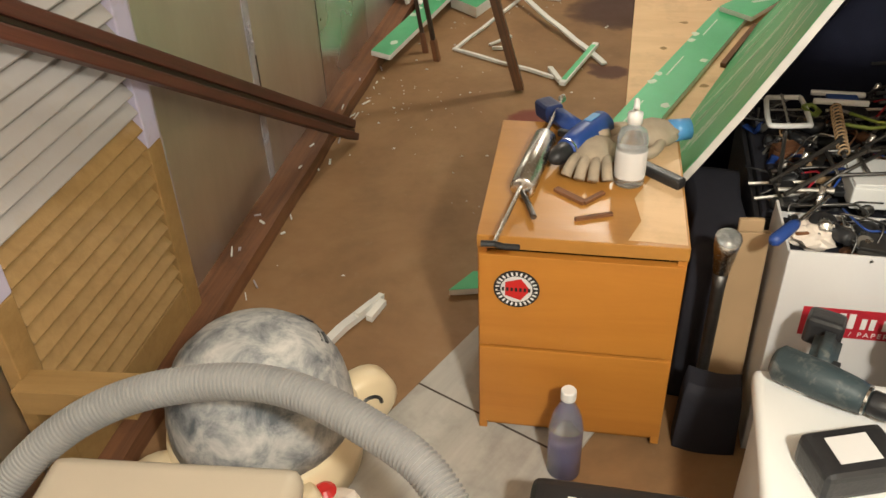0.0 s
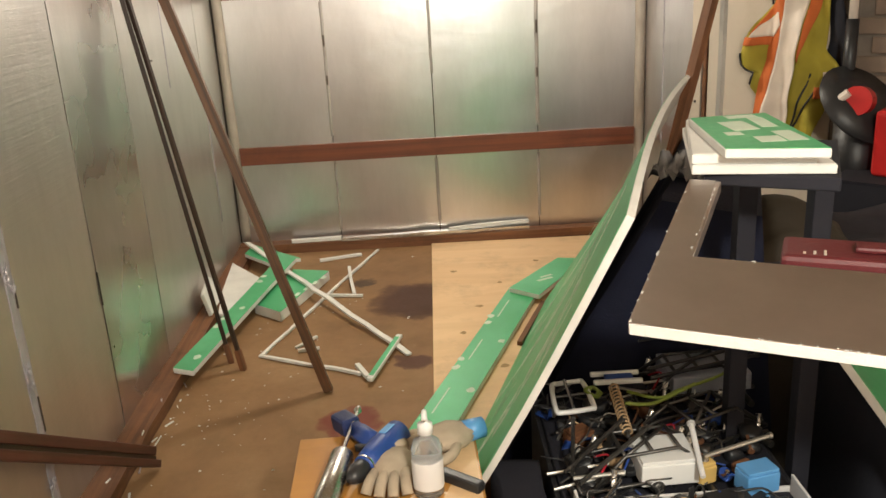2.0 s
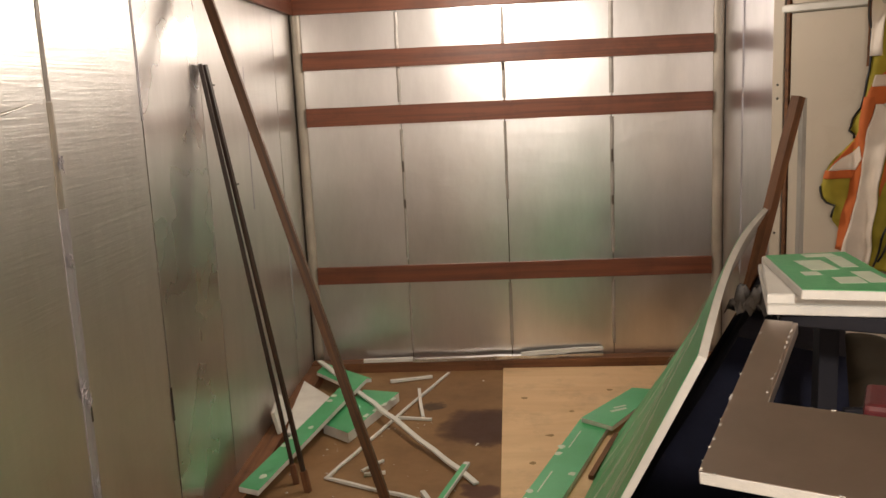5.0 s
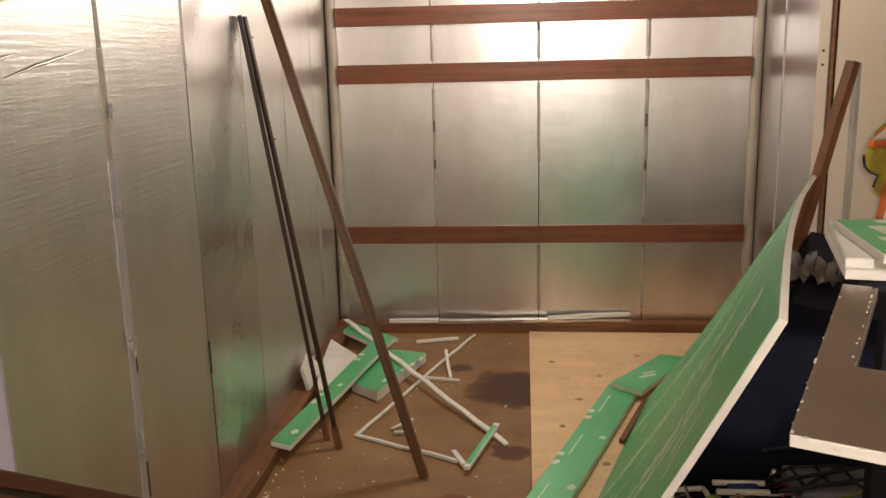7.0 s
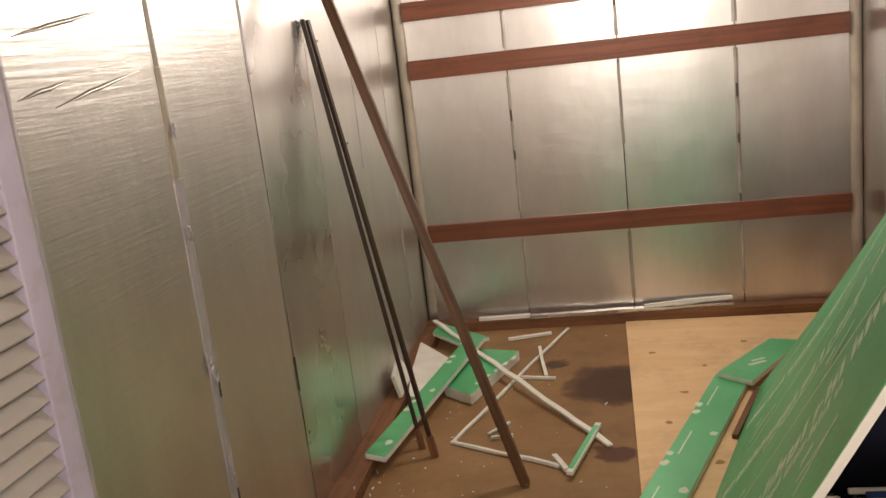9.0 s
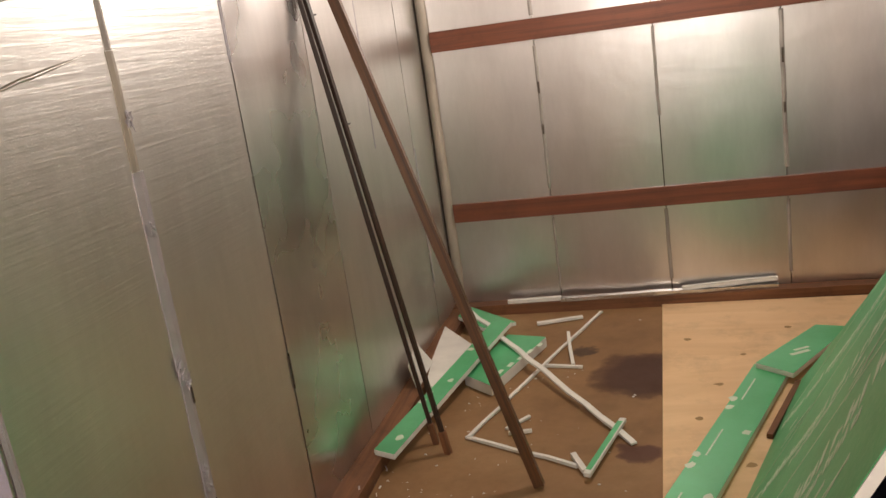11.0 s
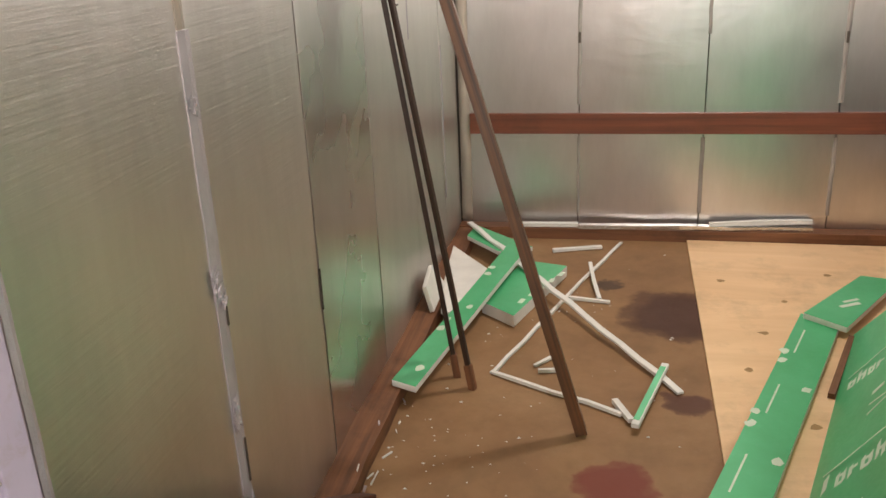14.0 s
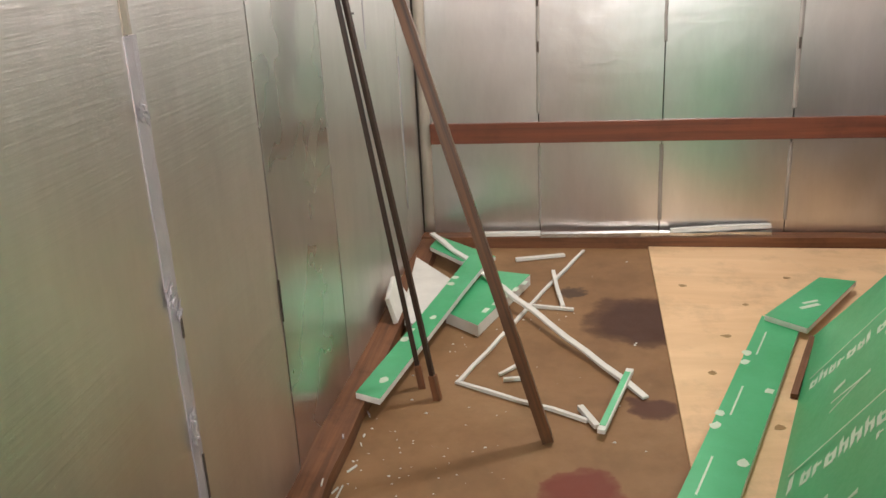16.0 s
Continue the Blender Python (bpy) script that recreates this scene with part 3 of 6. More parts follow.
def bent_sheet(u0, u1, v0, v1, z0, z1, nu, nv):
    own = bmesh.new()
    sides = [[[own.verts.new(on_board(u0 + (u1 - u0) * i / nu, v0 + (v1 - v0) * k / nv, z)) for k in range(nv + 1)] for i in range(nu + 1)] for z in (z0, z1)]
    low, high = sides
    for i in range(nu):
        for k in range(nv):
            own.faces.new((low[i][k], low[i][k + 1], low[i + 1][k + 1], low[i + 1][k]))
            own.faces.new((high[i][k], high[i + 1][k], high[i + 1][k + 1], high[i][k + 1]))
    for i in range(nu):
        own.faces.new((low[i][0], low[i + 1][0], high[i + 1][0], high[i][0]))
        own.faces.new((low[i + 1][nv], low[i][nv], high[i][nv], high[i + 1][nv]))
    for k in range(nv):
        own.faces.new((low[0][k + 1], low[0][k], high[0][k], high[0][k + 1]))
        own.faces.new((low[nu][k], low[nu][k + 1], high[nu][k + 1], high[nu][k]))
    return own


big = thing("insulation_board", Matrix.Translation(A_LOW), "large green-faced foam board leaning on a dark heap", "insulation board")
part("foam_core", bent_sheet(0, 1, 0, 1, -0.0145, 0, 16, 8), FOAM, big, "white foam core")
face = part("facing", bent_sheet(0.002, 0.998, 0.003, 0.997, 0.0004, 0.0016, 16, 8), GREEN, big, "green printed facing", smooth=False)
rnd = random.Random(5)


def ink_piece(u, v, du, dv, lean=0.0):
    own = bmesh.new()
    ends = ((u, v), (u + du, v), (u + du + lean, v + dv), (u + lean, v + dv))
    low, high = ([own.verts.new(on_board(a / 2.0, b / 1.29, off)) for a, b in ends] for off in (0.0018, 0.0027))
    own.faces.new(low[::-1])
    own.faces.new(high)
    for k in range(4):
        own.faces.new((low[k], low[(k + 1) % 4], high[(k + 1) % 4], high[k]))
    return own


def letter_shape(u, v, size, step, kind):
    """One worn, slanted stroke group of the print: letter-sized, but no letter."""
    own = bmesh.new()
    lean = size * 0.3
    if kind == 0:
        joined(own, ink_piece(u, v, size, step * 0.34, lean))
    elif kind == 1:
        joined(own, ink_piece(u, v, size, step * 0.28, lean))
        joined(own, ink_piece(u, v + step * 0.5, size * 0.72, step * 0.28, lean * 0.7))
        joined(own, ink_piece(u + size * 0.55, v + step * 0.2, size * 0.2, step * 0.45, lean * 0.1))
    elif kind == 2:
        joined(own, ink_piece(u, v, size * 0.7, step * 0.27, lean * 0.7))
        joined(own, ink_piece(u, v + step * 0.52, size * 0.7, step * 0.27, lean * 0.7))
        joined(own, ink_piece(u, v + step * 0.12, size * 0.2, step * 0.5, lean * 0.1))
        joined(own, ink_piece(u + size * 0.52, v + step * 0.2, size * 0.18, step * 0.45, lean * 0.1))
    else:
        joined(own, ink_piece(u, v, size * 0.68, step * 0.3, lean * 0.7))
        joined(own, ink_piece(u + size * 0.5, v + step * 0.2, size * 0.18, step * 0.5, lean * 0.1))
    part("printed_bar", own, INK, face)


# three rows of print that run up the board, a smaller line below each, a rule above the first
for u, size in ((0.42, 0.088), (0.955, 0.07), (1.525, 0.062)):
    v = 0.06
    while v < 1.2:
        step = size * rnd.uniform(0.62, 0.85)
        letter_shape(u, v, size, step, rnd.choice((0, 1, 2, 2, 3)))
        v += step
    v = 0.42
    while v < 0.98:
        step = size * rnd.uniform(0.38, 0.5)
        letter_shape(u - size * 0.85, v, size * 0.55, step, rnd.choice((0, 1, 2, 3)))
        v += step
    part("printed_rule", ink_piece(u + size * 1.35, 0.05, 0.006, 1.1), INK, face)
    # a worn lozenge and a short dash between the rows
    for a, b in ((-0.28, 0.2), (-0.28, 0.82)):
        for du in (0.0, 0.055):
            own = bmesh.new()
            ends = ((u + a + du, b), (u + a + du + 0.008, b), (u + a + 0.075 - du * 0.2, b + 0.17), (u + a + 0.067 - du * 0.2, b + 0.17))
            low, high = ([own.verts.new(on_board(p / 2.0, q / 1.29, off)) for p, q in ends] for off in (0.0018, 0.0027))
            own.faces.new(low[::-1])
            own.faces.new(high)
            for k in range(4):
                own.faces.new((low[k], low[(k + 1) % 4], high[(k + 1) % 4], high[k]))
            part("printed_mark", own, INK, face)
        part("printed_mark", ink_piece(u + a + 0.11, b + 0.005, 0.02, 0.05, 0.014), INK, face)

# ---- offcuts in the far corner ----
GREENPCS = "green offcuts"
m, _ = along((0.125, 3.25, 0.052), (0.36, 4.48, 0.08))
foam_board("insulation_strip", m, [(0, -0.048), (0.9, -0.044), (1.3, -0.05), (1.3, 0.05), (0.6, 0.046), (0.02, 0.048)], 0.022, "narrow green-faced foam strip along the wall base", "insulation offcut", GREENPCS,
           marks=[blot_pts(x, y, 0.02, i + 20) for i, (x, y) in enumerate(((0.42, 0.03), (0.5, 0.034), (0.12, -0.01), (0.62, -0.01), (0.95, 0.03), (1.02, 0.034)))])
foam_board("insulation_offcut", pose(0.422, 3.871, 0.002), [(0, 0), (0.175, 0.545), (-0.02, 0.6), (-0.145, 0.125)], 0.05, "thick green-faced foam offcut on the floor", "insulation offcut", GREENPCS,
           marks=[bar_pts(0.02 + 0.035 * i, 0.12 + 0.075 * i, 0.045, 0.02, 1.3) for i in range(5)])
foam_board("insulation_offcut", pose(0.3, 4.5, 0.06, 0, 0, 0), [(0.13, 0.07), (-0.18, 0.36), (-0.2, 0.2), (-0.02, 0.0)], 0.02, "small green-faced foam offcut by the end wall", "insulation offcut", GREENPCS)
whitebit = tagged(part("foam_offcut", prism([(0.05, 4.6), (0.09, 4.15), (0.135, 3.86), (0.17, 3.85), (0.235, 4.02), (0.27, 4.3)], 0.0, 0.016, 0.002), FOAM), "white foam sheet lying over the timber plate at the wall", "foam offcut", "white offcuts")
whitebit.matrix_basis = pose(0, 0, 0.0515)
whitebit = tagged(part("foam_offcut", prism([(0, 0), (0.26, 0.01), (0.2, 0.13), (0.03, 0.1)], 0, 0.02, 0.002), FOAM), "small white foam offcut standing against the foil wall", "foam offcut", "white offcuts")
whitebit.matrix_basis = along((0.09, 3.86, 0.055), (0.09, 4.1, 0.055))[0] @ pose(0, 0, 0, 70, 0, 0)
for p0, p1, w, h, mat_, text in (((0.09, 4.83, 0.1), (1.031, 3.421, 0.004), 0.025, 0.008, FOAM, "long white foam strip lying over offcuts"),
                                 ((0.828, 4.86, 0.004), (0.392, 3.491, 0.004), 0.014, 0.007, FOAM, "thin white foam strip on the floor"),
                                 ((0.386, 3.497, 0.004), (0.84, 3.262, 0.004), 0.014, 0.007, FOAM, "thin white foam strip on the floor"),
                                 ((0.82, 3.34, 0.004), (0.87, 3.21, 0.012), 0.02, 0.012, FOAM, "broken white foam strip on the floor"),
                                 ((0.62, 4.17, 0.004), (0.79, 4.14, 0.004), 0.014, 0.008, FOAM, "short white foam strip on the floor"),
                                 ((0.70, 4.5, 0.03), (0.745, 4.16, 0.004), 0.016, 0.01, FOAM, "short white foam strip on the floor"),
                                 ((0.51, 4.72, 0.004), (0.74, 4.79, 0.004), 0.022, 0.012, FOAM, "short white foam strip by the end wall"),
                                 ((0.53, 3.56, 0.004), (0.61, 3.66, 0.006), 0.013, 0.006, FOAM, "small curl of white foam on the floor"),
                                 ((0.55, 3.52, 0.004), (0.64, 3.53, 0.004), 0.012, 0.008, FOAM, "small curl of white foam on the floor"),
                                 ((0.40, 1.53, 0.004), (0.495, 1.765, 0.004), 0.024, 0.018, FOAM, "white foam strip near the drawers"),
                                 ((0.497, 1.70, 0.004), (0.522, 1.775, 0.004), 0.02, 0.014, FOAM, "white foam strip near the drawers"),
                                 ((0.47, 1.69, 0.019), (0.507, 1.80, 0.006), 0.016, 0.014, FOAM, "white foam strip near the drawers"),
                                 ((0.955, 2.56, 0.004), (0.965, 2.62, 0.004), 0.02, 0.012, FOAM, "scrap of white foam on the floor")):
    plank("foam_strip", p0, p1, w, h, mat_, text, "foam strip", "white foam strips", wob=0.006, bevel=0.002)
g = thing("foam_strip", along((0.988, 3.58, 0.018), (0.878, 3.165, 0.018))[0], "green-faced foam strip across two white ones", "foam strip", "white foam strips")
part("foam_core", box((0, -0.013, 0), (0.425, 0.013, 0.016), 0.003), FOAM, g)
part("facing", box((0.03, -0.012, 0.0162), (0.40, 0.008, 0.0174)), GREEN, g)
for p0, p1, w, text in (((0.33, 4.935, 0.058), (0.62, 4.945, 0.058), 0.03, "white foam offcut on the timber plate"), ((0.62, 4.925, 0.058), (1.72, 4.95, 0.06), 0.035, "crumpled silver foil strip on the timber plate"),
                        ((1.25, 4.94, 0.075), (1.72, 4.965, 0.09), 0.022, "green-edged foil strip on the timber plate")):
    plank("foil_strip", p0, p1, w, 0.016, STEEL if "silver" in text else FOAM, text, "foil strip", "strips on the plate", wob=0.006, bevel=0.002)

# crumbs of white foam
rnd = random.Random(11)
verts, faces = [], []
for i in range(120):
    spot = rnd.random()
    if spot < 0.45:
        x, y = rnd.gauss(0.3, 0.16), rnd.gauss(3.05, 0.22)
    elif spot < 0.75:
        x, y = rnd.gauss(0.55, 0.28), rnd.gauss(3.7, 0.5)
    else:
        x, y = rnd.uniform(0.15, 1.05), rnd.uniform(1.2, 4.8)
    if not 0.11 < x < 1.06 or not 1.0 < y < 4.88:
        continue
    r, a, k = rnd.choice((0.0015, 0.002, 0.003, 0.003, 0.005)), rnd.uniform(0, 3), len(verts)
    for dx, dy, dz in ((-1, 0, 0), (0.6, 0.8, 0), (0.5, -0.8, 0), (0.1, 0, 0.9)):
        verts.append((x + r * 1.6 * (dx * math.cos(a) - dy * math.sin(a)), y + r * (dx * math.sin(a) + dy * math.cos(a)), 0.0012 + r * dz))
    faces += [(k, k + 2, k + 1), (k, k + 1, k + 3), (k + 1, k + 2, k + 3), (k + 2, k, k + 3)]
me = bpy.data.meshes.new("foam_crumbs")
me.from_pydata(verts, [], faces)
me.materials.append(FOAM)
tagged(new("foam_crumbs", me), "scattered crumbs of white foam on the floor", "crumbs", kind="stuff")

# shavings and torn foil along the wall plate
rnd = random.Random(41)
for k in range(24):
    y = rnd.uniform(1.3, 3.3)
    x, z = rnd.choice(((rnd.uniform(0.118, 0.15), 0.0015), (rnd.uniform(0.03, 0.112), 0.0525)))
    a, ln = rnd.gauss(1.57, 1.0), rnd.uniform(0.015, 0.07)
    plank("foam_shaving", (x, y, z), (x + ln * math.cos(a) * 0.4, y + ln * math.sin(a), z), rnd.uniform(0.003, 0.007), 0.004, rnd.choice((FOAM, FOAM, TAPE)), "thin pale shaving by the timber plate", "shaving", "shavings", wob=0.001, bevel=0.0005)

# ---- poles and timbers on the left ----
plank("timber_pole", (0.702, 3.135, 0.002), (0.045, 3.41, 2.09), 0.035, 0.035, POLEWOOD, "brown timber pole leaning on the foil wall", "pole", up=(0.95, 0.1, 0.3), wob=0.0012)
for b, t, r in (((0.33, 3.385, 0.0), (0.03, 3.475, 1.742), 0.0085), ((0.262, 3.46, 0.0), (0.028, 3.42, 1.745), 0.0085)):
    ob = thing("thin_pole", along(b, t)[0], "thin dark pole leaning on the foil wall", "pole", "thin poles")
    length = (Vector(t) - Vector(b)).length
    part("shaft", box((0, -r, 0), (length, r, 2 * r), 0.003), DARKWOOD, ob)
    part("foot", box((-0.004, -r * 1.5, -0.004), (0.09, r * 1.5, 2 * r + 0.004), 0.004), OLDWOOD, ob)
    for f in (0.73, 0.955):
        part("peg", rod([(length * f, -r, r), (length * f, -r - 0.022, r)], 0.0035), DARKSTEEL, ob)

# twin-rail beam sloping down along the wall
beam = thing("rail_beam", along((0.185, 2.665, 0.035), (0.1, 0.6, 1.4))[0], "long red-brown grooved beam propped along the wall", "beam")
L = (Vector((0.185, 2.665, 0.035)) - Vector((0.1, 0.6, 1.4))).length
part("lower_rail", box((0, -0.025, -0.032), (L, 0.02, -0.006), 0.004), REDBEAM, beam)
part("upper_rail", box((0.05, -0.025, 0.006), (L, 0.02, 0.036), 0.004), REDBEAM, beam)
part("web", box((0.02, -0.012, -0.0055), (L, 0.008, 0.0055)), DARKWOOD, beam)
for x in (1.2, 1.62, 1.75):
    part("drip", box((x, -0.03, -0.01 + 0.01 * math.sin(x * 9)), (x + 0.006, -0.0255, 0.025), 0.002), FOAM, beam, "pale drip of sealant")

# louvred door resting against the wall; the yellow below its lilac is painted-in shade
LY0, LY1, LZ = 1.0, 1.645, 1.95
door = thing("louvred_door", Matrix.Translation((0.026, 0, 0.052)), "louvred shutter door, lilac above, warm shade painted in yellow below", "shutter door")
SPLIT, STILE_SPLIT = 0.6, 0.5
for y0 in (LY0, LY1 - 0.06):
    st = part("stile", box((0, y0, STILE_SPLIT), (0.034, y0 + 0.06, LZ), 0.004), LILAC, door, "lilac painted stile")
    part("stile", box((0, y0, 0), (0.034, y0 + 0.06, STILE_SPLIT - 0.001), 0.004), WOODSHADE, door, "stile with warm shade in its colour")
part("rail", box((0.002, LY0 + 0.061, 0), (0.032, LY1 - 0.061, 0.1), 0.004), WOODSHADE, door, "bottom rail with warm shade in its colour")
part("rail", box((0.002, LY0 + 0.061, LZ - 0.1), (0.032, LY1 - 0.061, LZ), 0.004), LILAC, door, "lilac painted top rail")
own = box((-0.004, LY0 + 0.062, -0.023), (0.004, LY1 - 0.062, 0.023), 0.002, 1)
slat = part("slat", own, LILACWHITE, door)
slat_shaded = slat.data.copy()
slat_shaded.materials[0] = WOODSHADE
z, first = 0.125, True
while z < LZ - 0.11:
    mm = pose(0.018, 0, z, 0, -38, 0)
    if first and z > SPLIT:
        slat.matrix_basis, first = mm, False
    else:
        shared("slat", slat.data if z > SPLIT else slat_shaded, door, mm)
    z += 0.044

# ---- bedside drawers and what lies on them ----
CH = pose(0.852, 1.372, 0.0, 0, 0, 2.0)
chest = thing("bedside_drawers", CH, "orange wood-veneer bedside chest with two drawers", "chest of drawers")
W, D_, H_ = 0.398, 0.47, 0.55
for x in (0, W - 0.018):
    part("side_panel", box((x, 0.004, 0.012), (x + 0.018, D_, H_ - 0.0305), 0.0015), VENEER, chest)
part("back_panel", box((0.0185, D_ - 0.008, 0.04), (W - 0.0185, D_ - 0.001, H_ - 0.031)), VENEER, chest)
part("top", box((-0.001, -0.002, H_ - 0.03), (W + 0.001, D_ + 0.002, H_), 0.002), TOPVENEER, chest)
part("plinth", box((0.0185, 0.02, 0.012), (W - 0.0185, 0.036, 0.045)), VENEER, chest)
part("inner_shelf", box((0.0185, 0.03, 0.235), (W - 0.0185, D_ - 0.01, 0.265)), DARKWOOD, chest)
d1 = part("drawer_front", box((0.003, -0.003, 0.272), (W - 0.003, 0.016, 0.505), 0.0015), VENEER, chest)
part("drawer_front", box((0.003, -0.003, 0.04), (W - 0.003, 0.016, 0.264), 0.0015), VENEER, chest)
part("drawer_box", box((0.03, 0.018, 0.28), (W - 0.03, D_ - 0.02, 0.49)), DARKWOOD, d1)
own = turned([(0.046, 0), (0.046, 0.0008)], 36)
stick = part("sticker", own, BLACKPL, d1, "round black sticker with a red centre")
stick.matrix_basis = pose(0.078, -0.0032, 0.425, 90, 0, 0)
part("sticker_disc", turned([(0.032, 0.00085), (0.032, 0.0011)], 30), CARDWHITE, stick)
own = turned([(0.028, 0.0012), (0.028, 0.0014)], 5)
part("sticker_star", own, REDPL, stick)
for k in range(26):
    a = 2 * math.pi * k / 26
    own = box((-0.002, 0.034, 0.0009), (0.002, 0.042, 0.0013))
    ob = part("sticker_bar", own, WHITEPL, stick)
    ob.matrix_basis = pose(0, 0, 0, 0, 0, math.degrees(a))
for k in range(9):
    part("sticker_bar", box((-0.038 + k * 0.0087, -0.005, 0.0015), (-0.033 + k * 0.0087, 0.004, 0.0019), 0), BLACKPL, stick)
part("worn_patch", prism([(0.285, 0.012), (0.394, 0.008), (0.394, 0.44), (0.34, 0.45), (0.325, 0.34), (0.335, 0.25), (0.298, 0.16), (0.31, 0.08)], H_ + 0.0003, H_ + 0.0007), PINE, chest, "bleached worn corner of veneer")
TOPZ = 0.551


def power_drill(name, m, body_mat, label, group=""):
    """A cordless drill; local X is the way it points, Z up its handle reversed."""
    d = thing(name, m, label, "power drill", group)
    part("motor_body", rod([(-0.1, 0, 0), (-0.09, 0, 0), (-0.02, 0, 0), (0.03, 0, 0), (0.055, 0, 0)], 0.03, 18, radii=[0.02, 0.031, 0.032, 0.028, 0.024]), body_mat, d, smooth=True)
    part("chuck", rod([(0.055, 0, 0), (0.06, 0, 0), (0.085, 0, 0), (0.1, 0, 0), (0.112, 0, 0)], 0.02, 16, radii=[0.017, 0.021, 0.021, 0.016, 0.008]), BLACKPL, d, smooth=True)
    part("collar", rod([(0.05, 0, 0), (0.0545, 0, 0)], 0.0252, 16), STEEL, d)
    # the grip leans back from the motor, more on the stick-battery model
    slim = body_mat is BLUEPL
    grip = Matrix.Translation((-0.03, 0, -0.01)) @ Euler((0, 0.52 if slim else 0.16, 0)).to_matrix().to_4x4()
    own = bmesh.new()
    bmesh.ops.create_cube(own, size=1, matrix=grip @ Matrix.Translation((0, 0, -0.07)) @ Matrix.Diagonal((0.046, 0.04, 0.125, 1)))
    bmesh.ops.bevel(own, geom=list(own.edges), offset=0.014, segments=3, affect="EDGES")
    part("handle", own, body_mat, d, smooth=True)
    part("trigger", box((-0.022, -0.008, -0.065), (-0.008, 0.008, -0.03), 0.004), BLACKPL, d)
    own = box((-0.023, -0.022, -0.205), (0.023, 0.022, -0.134), 0.012, 3) if slim else box((-0.045, -0.027, -0.19), (0.02, 0.027, -0.134), 0.012, 3)
    bmesh.ops.transform(own, matrix=grip, verts=own.verts)
    part("battery", own, NAVYPL if slim else BLACKPL, d, "dark blue stick battery" if slim else "")
    part("badge", box((-0.07, -0.0335, -0.008), (-0.03, -0.031, 0.01), 0.001), SKYBLUE if body_mat is BLUEPL else STEEL, d)
    return d


# lies on its side: handle to the upper left, chuck to the front
power_drill("cordless_drill", Matrix.Translation((1.022, 1.705, TOPZ + 0.036)) @ pose(0, 0, 0, 0, 0, -118) @ pose(0, 0, 0, -82, 0, 0), BLUEPL, "blue cordless drill lying on the drawers")

gun = thing("sealant_gun", pose(0.922, 1.50, TOPZ, 0, 0, 84), "silver sealant gun with a steel rod on the drawers", "sealant gun")
part("barrel", rod([(0, 0, 0.027), (0.004, 0, 0.027), (0.215, 0, 0.027), (0.222, 0, 0.027)], 0.026, 20, radii=[0.02, 0.026, 0.026, 0.022]), STEEL, gun, smooth=True)
part("rod", rod([(-0.2, 0.006, 0.03), (0.4, 0, 0.03)], 0.0045, 8), STEEL, gun)
part("hook", rod([(-0.175, -0.035, 0.012), (-0.19, -0.01, 0.02), (-0.2, 0.006, 0.03), (-0.205, 0.03, 0.03)], 0.006, 8), BLACKPL, gun)
part("end_knob", rod([(0.4, 0, 0.03), (0.41, 0, 0.03), (0.425, 0, 0.03)], 0.006, 10, radii=[0.005, 0.01, 0.006]), STEEL, gun)
part("trigger", rod([(0.0, 0, 0.02), (-0.03, -0.02, 0.014), (-0.07, -0.04, 0.012)], 0.006, 8), DARKSTEEL, gun)

pump = thing("pump_bottle", pose(1.13, 1.6, TOPZ) @ Matrix.Diagonal((0.95, 0.8, 1.22, 1)), "clear pump bottle with a white label and cap", "pump bottle")
part("bottle", turned([(0.03, 0), (0.033, 0.004), (0.033, 0.085), (0.028, 0.1), (0.013, 0.108), (0.013, 0.115)], 20), CLEAR, pump, smooth=True)
part("label", turned([(0.0336, 0.016), (0.0338, 0.017), (0.0338, 0.066), (0.0336, 0.067)], 20), CARDWHITE, pump, smooth=True)
part("cap", turned([(0.016, 0.114), (0.016, 0.132), (0.007, 0.135), (0.005, 0.155)], 16), WHITEPL, pump, smooth=True)
part("spout", rod([(0, 0, 0.152), (0.0, -0.02, 0.158), (0, -0.034, 0.15)], 0.006, 8), WHITEPL, pump, smooth=True)


def glove(name, m, label, seed):
    g = thing(name, m, label, "work glove", "work gloves")
    rnd = random.Random(seed)
    own = bmesh.new()
    bmesh.ops.create_uvsphere(own, u_segments=14, v_segments=8, radius=1, matrix=Matrix.LocRotScale((0, 0, 0.026), None, (0.05, 0.062, 0.026)))
    for v in own.verts:
        v.co += Vector((rnd.uniform(-1, 1), rnd.uniform(-1, 1), 0)) * 0.004
    part("palm", own, GLOVE, g, smooth=True)
    for k in range(4):
        x = -0.038 + k * 0.025
        part("finger", rod(curved([(x * 0.8, -0.03, 0.028), (x, -0.075, 0.03), (x * 1.15, -0.105 + 0.008 * abs(k - 1.5), 0.014)], 4), 0.012, 8), GLOVE, g, smooth=True)
    part("thumb", rod(curved([(0.03, 0.01, 0.026), (0.068, -0.02, 0.022), (0.07, -0.05, 0.014)], 4), 0.012, 8), GLOVE, g, smooth=True)
    part("cuff", rod([(0, 0.04, 0.026), (0, 0.085, 0.026)], 0.024, 12, radii=[0.026, 0.024]), SKYBLUE if seed == 2 else GLOVE, g, "pale blue cuff" if seed == 2 else "", smooth=True)
    return g


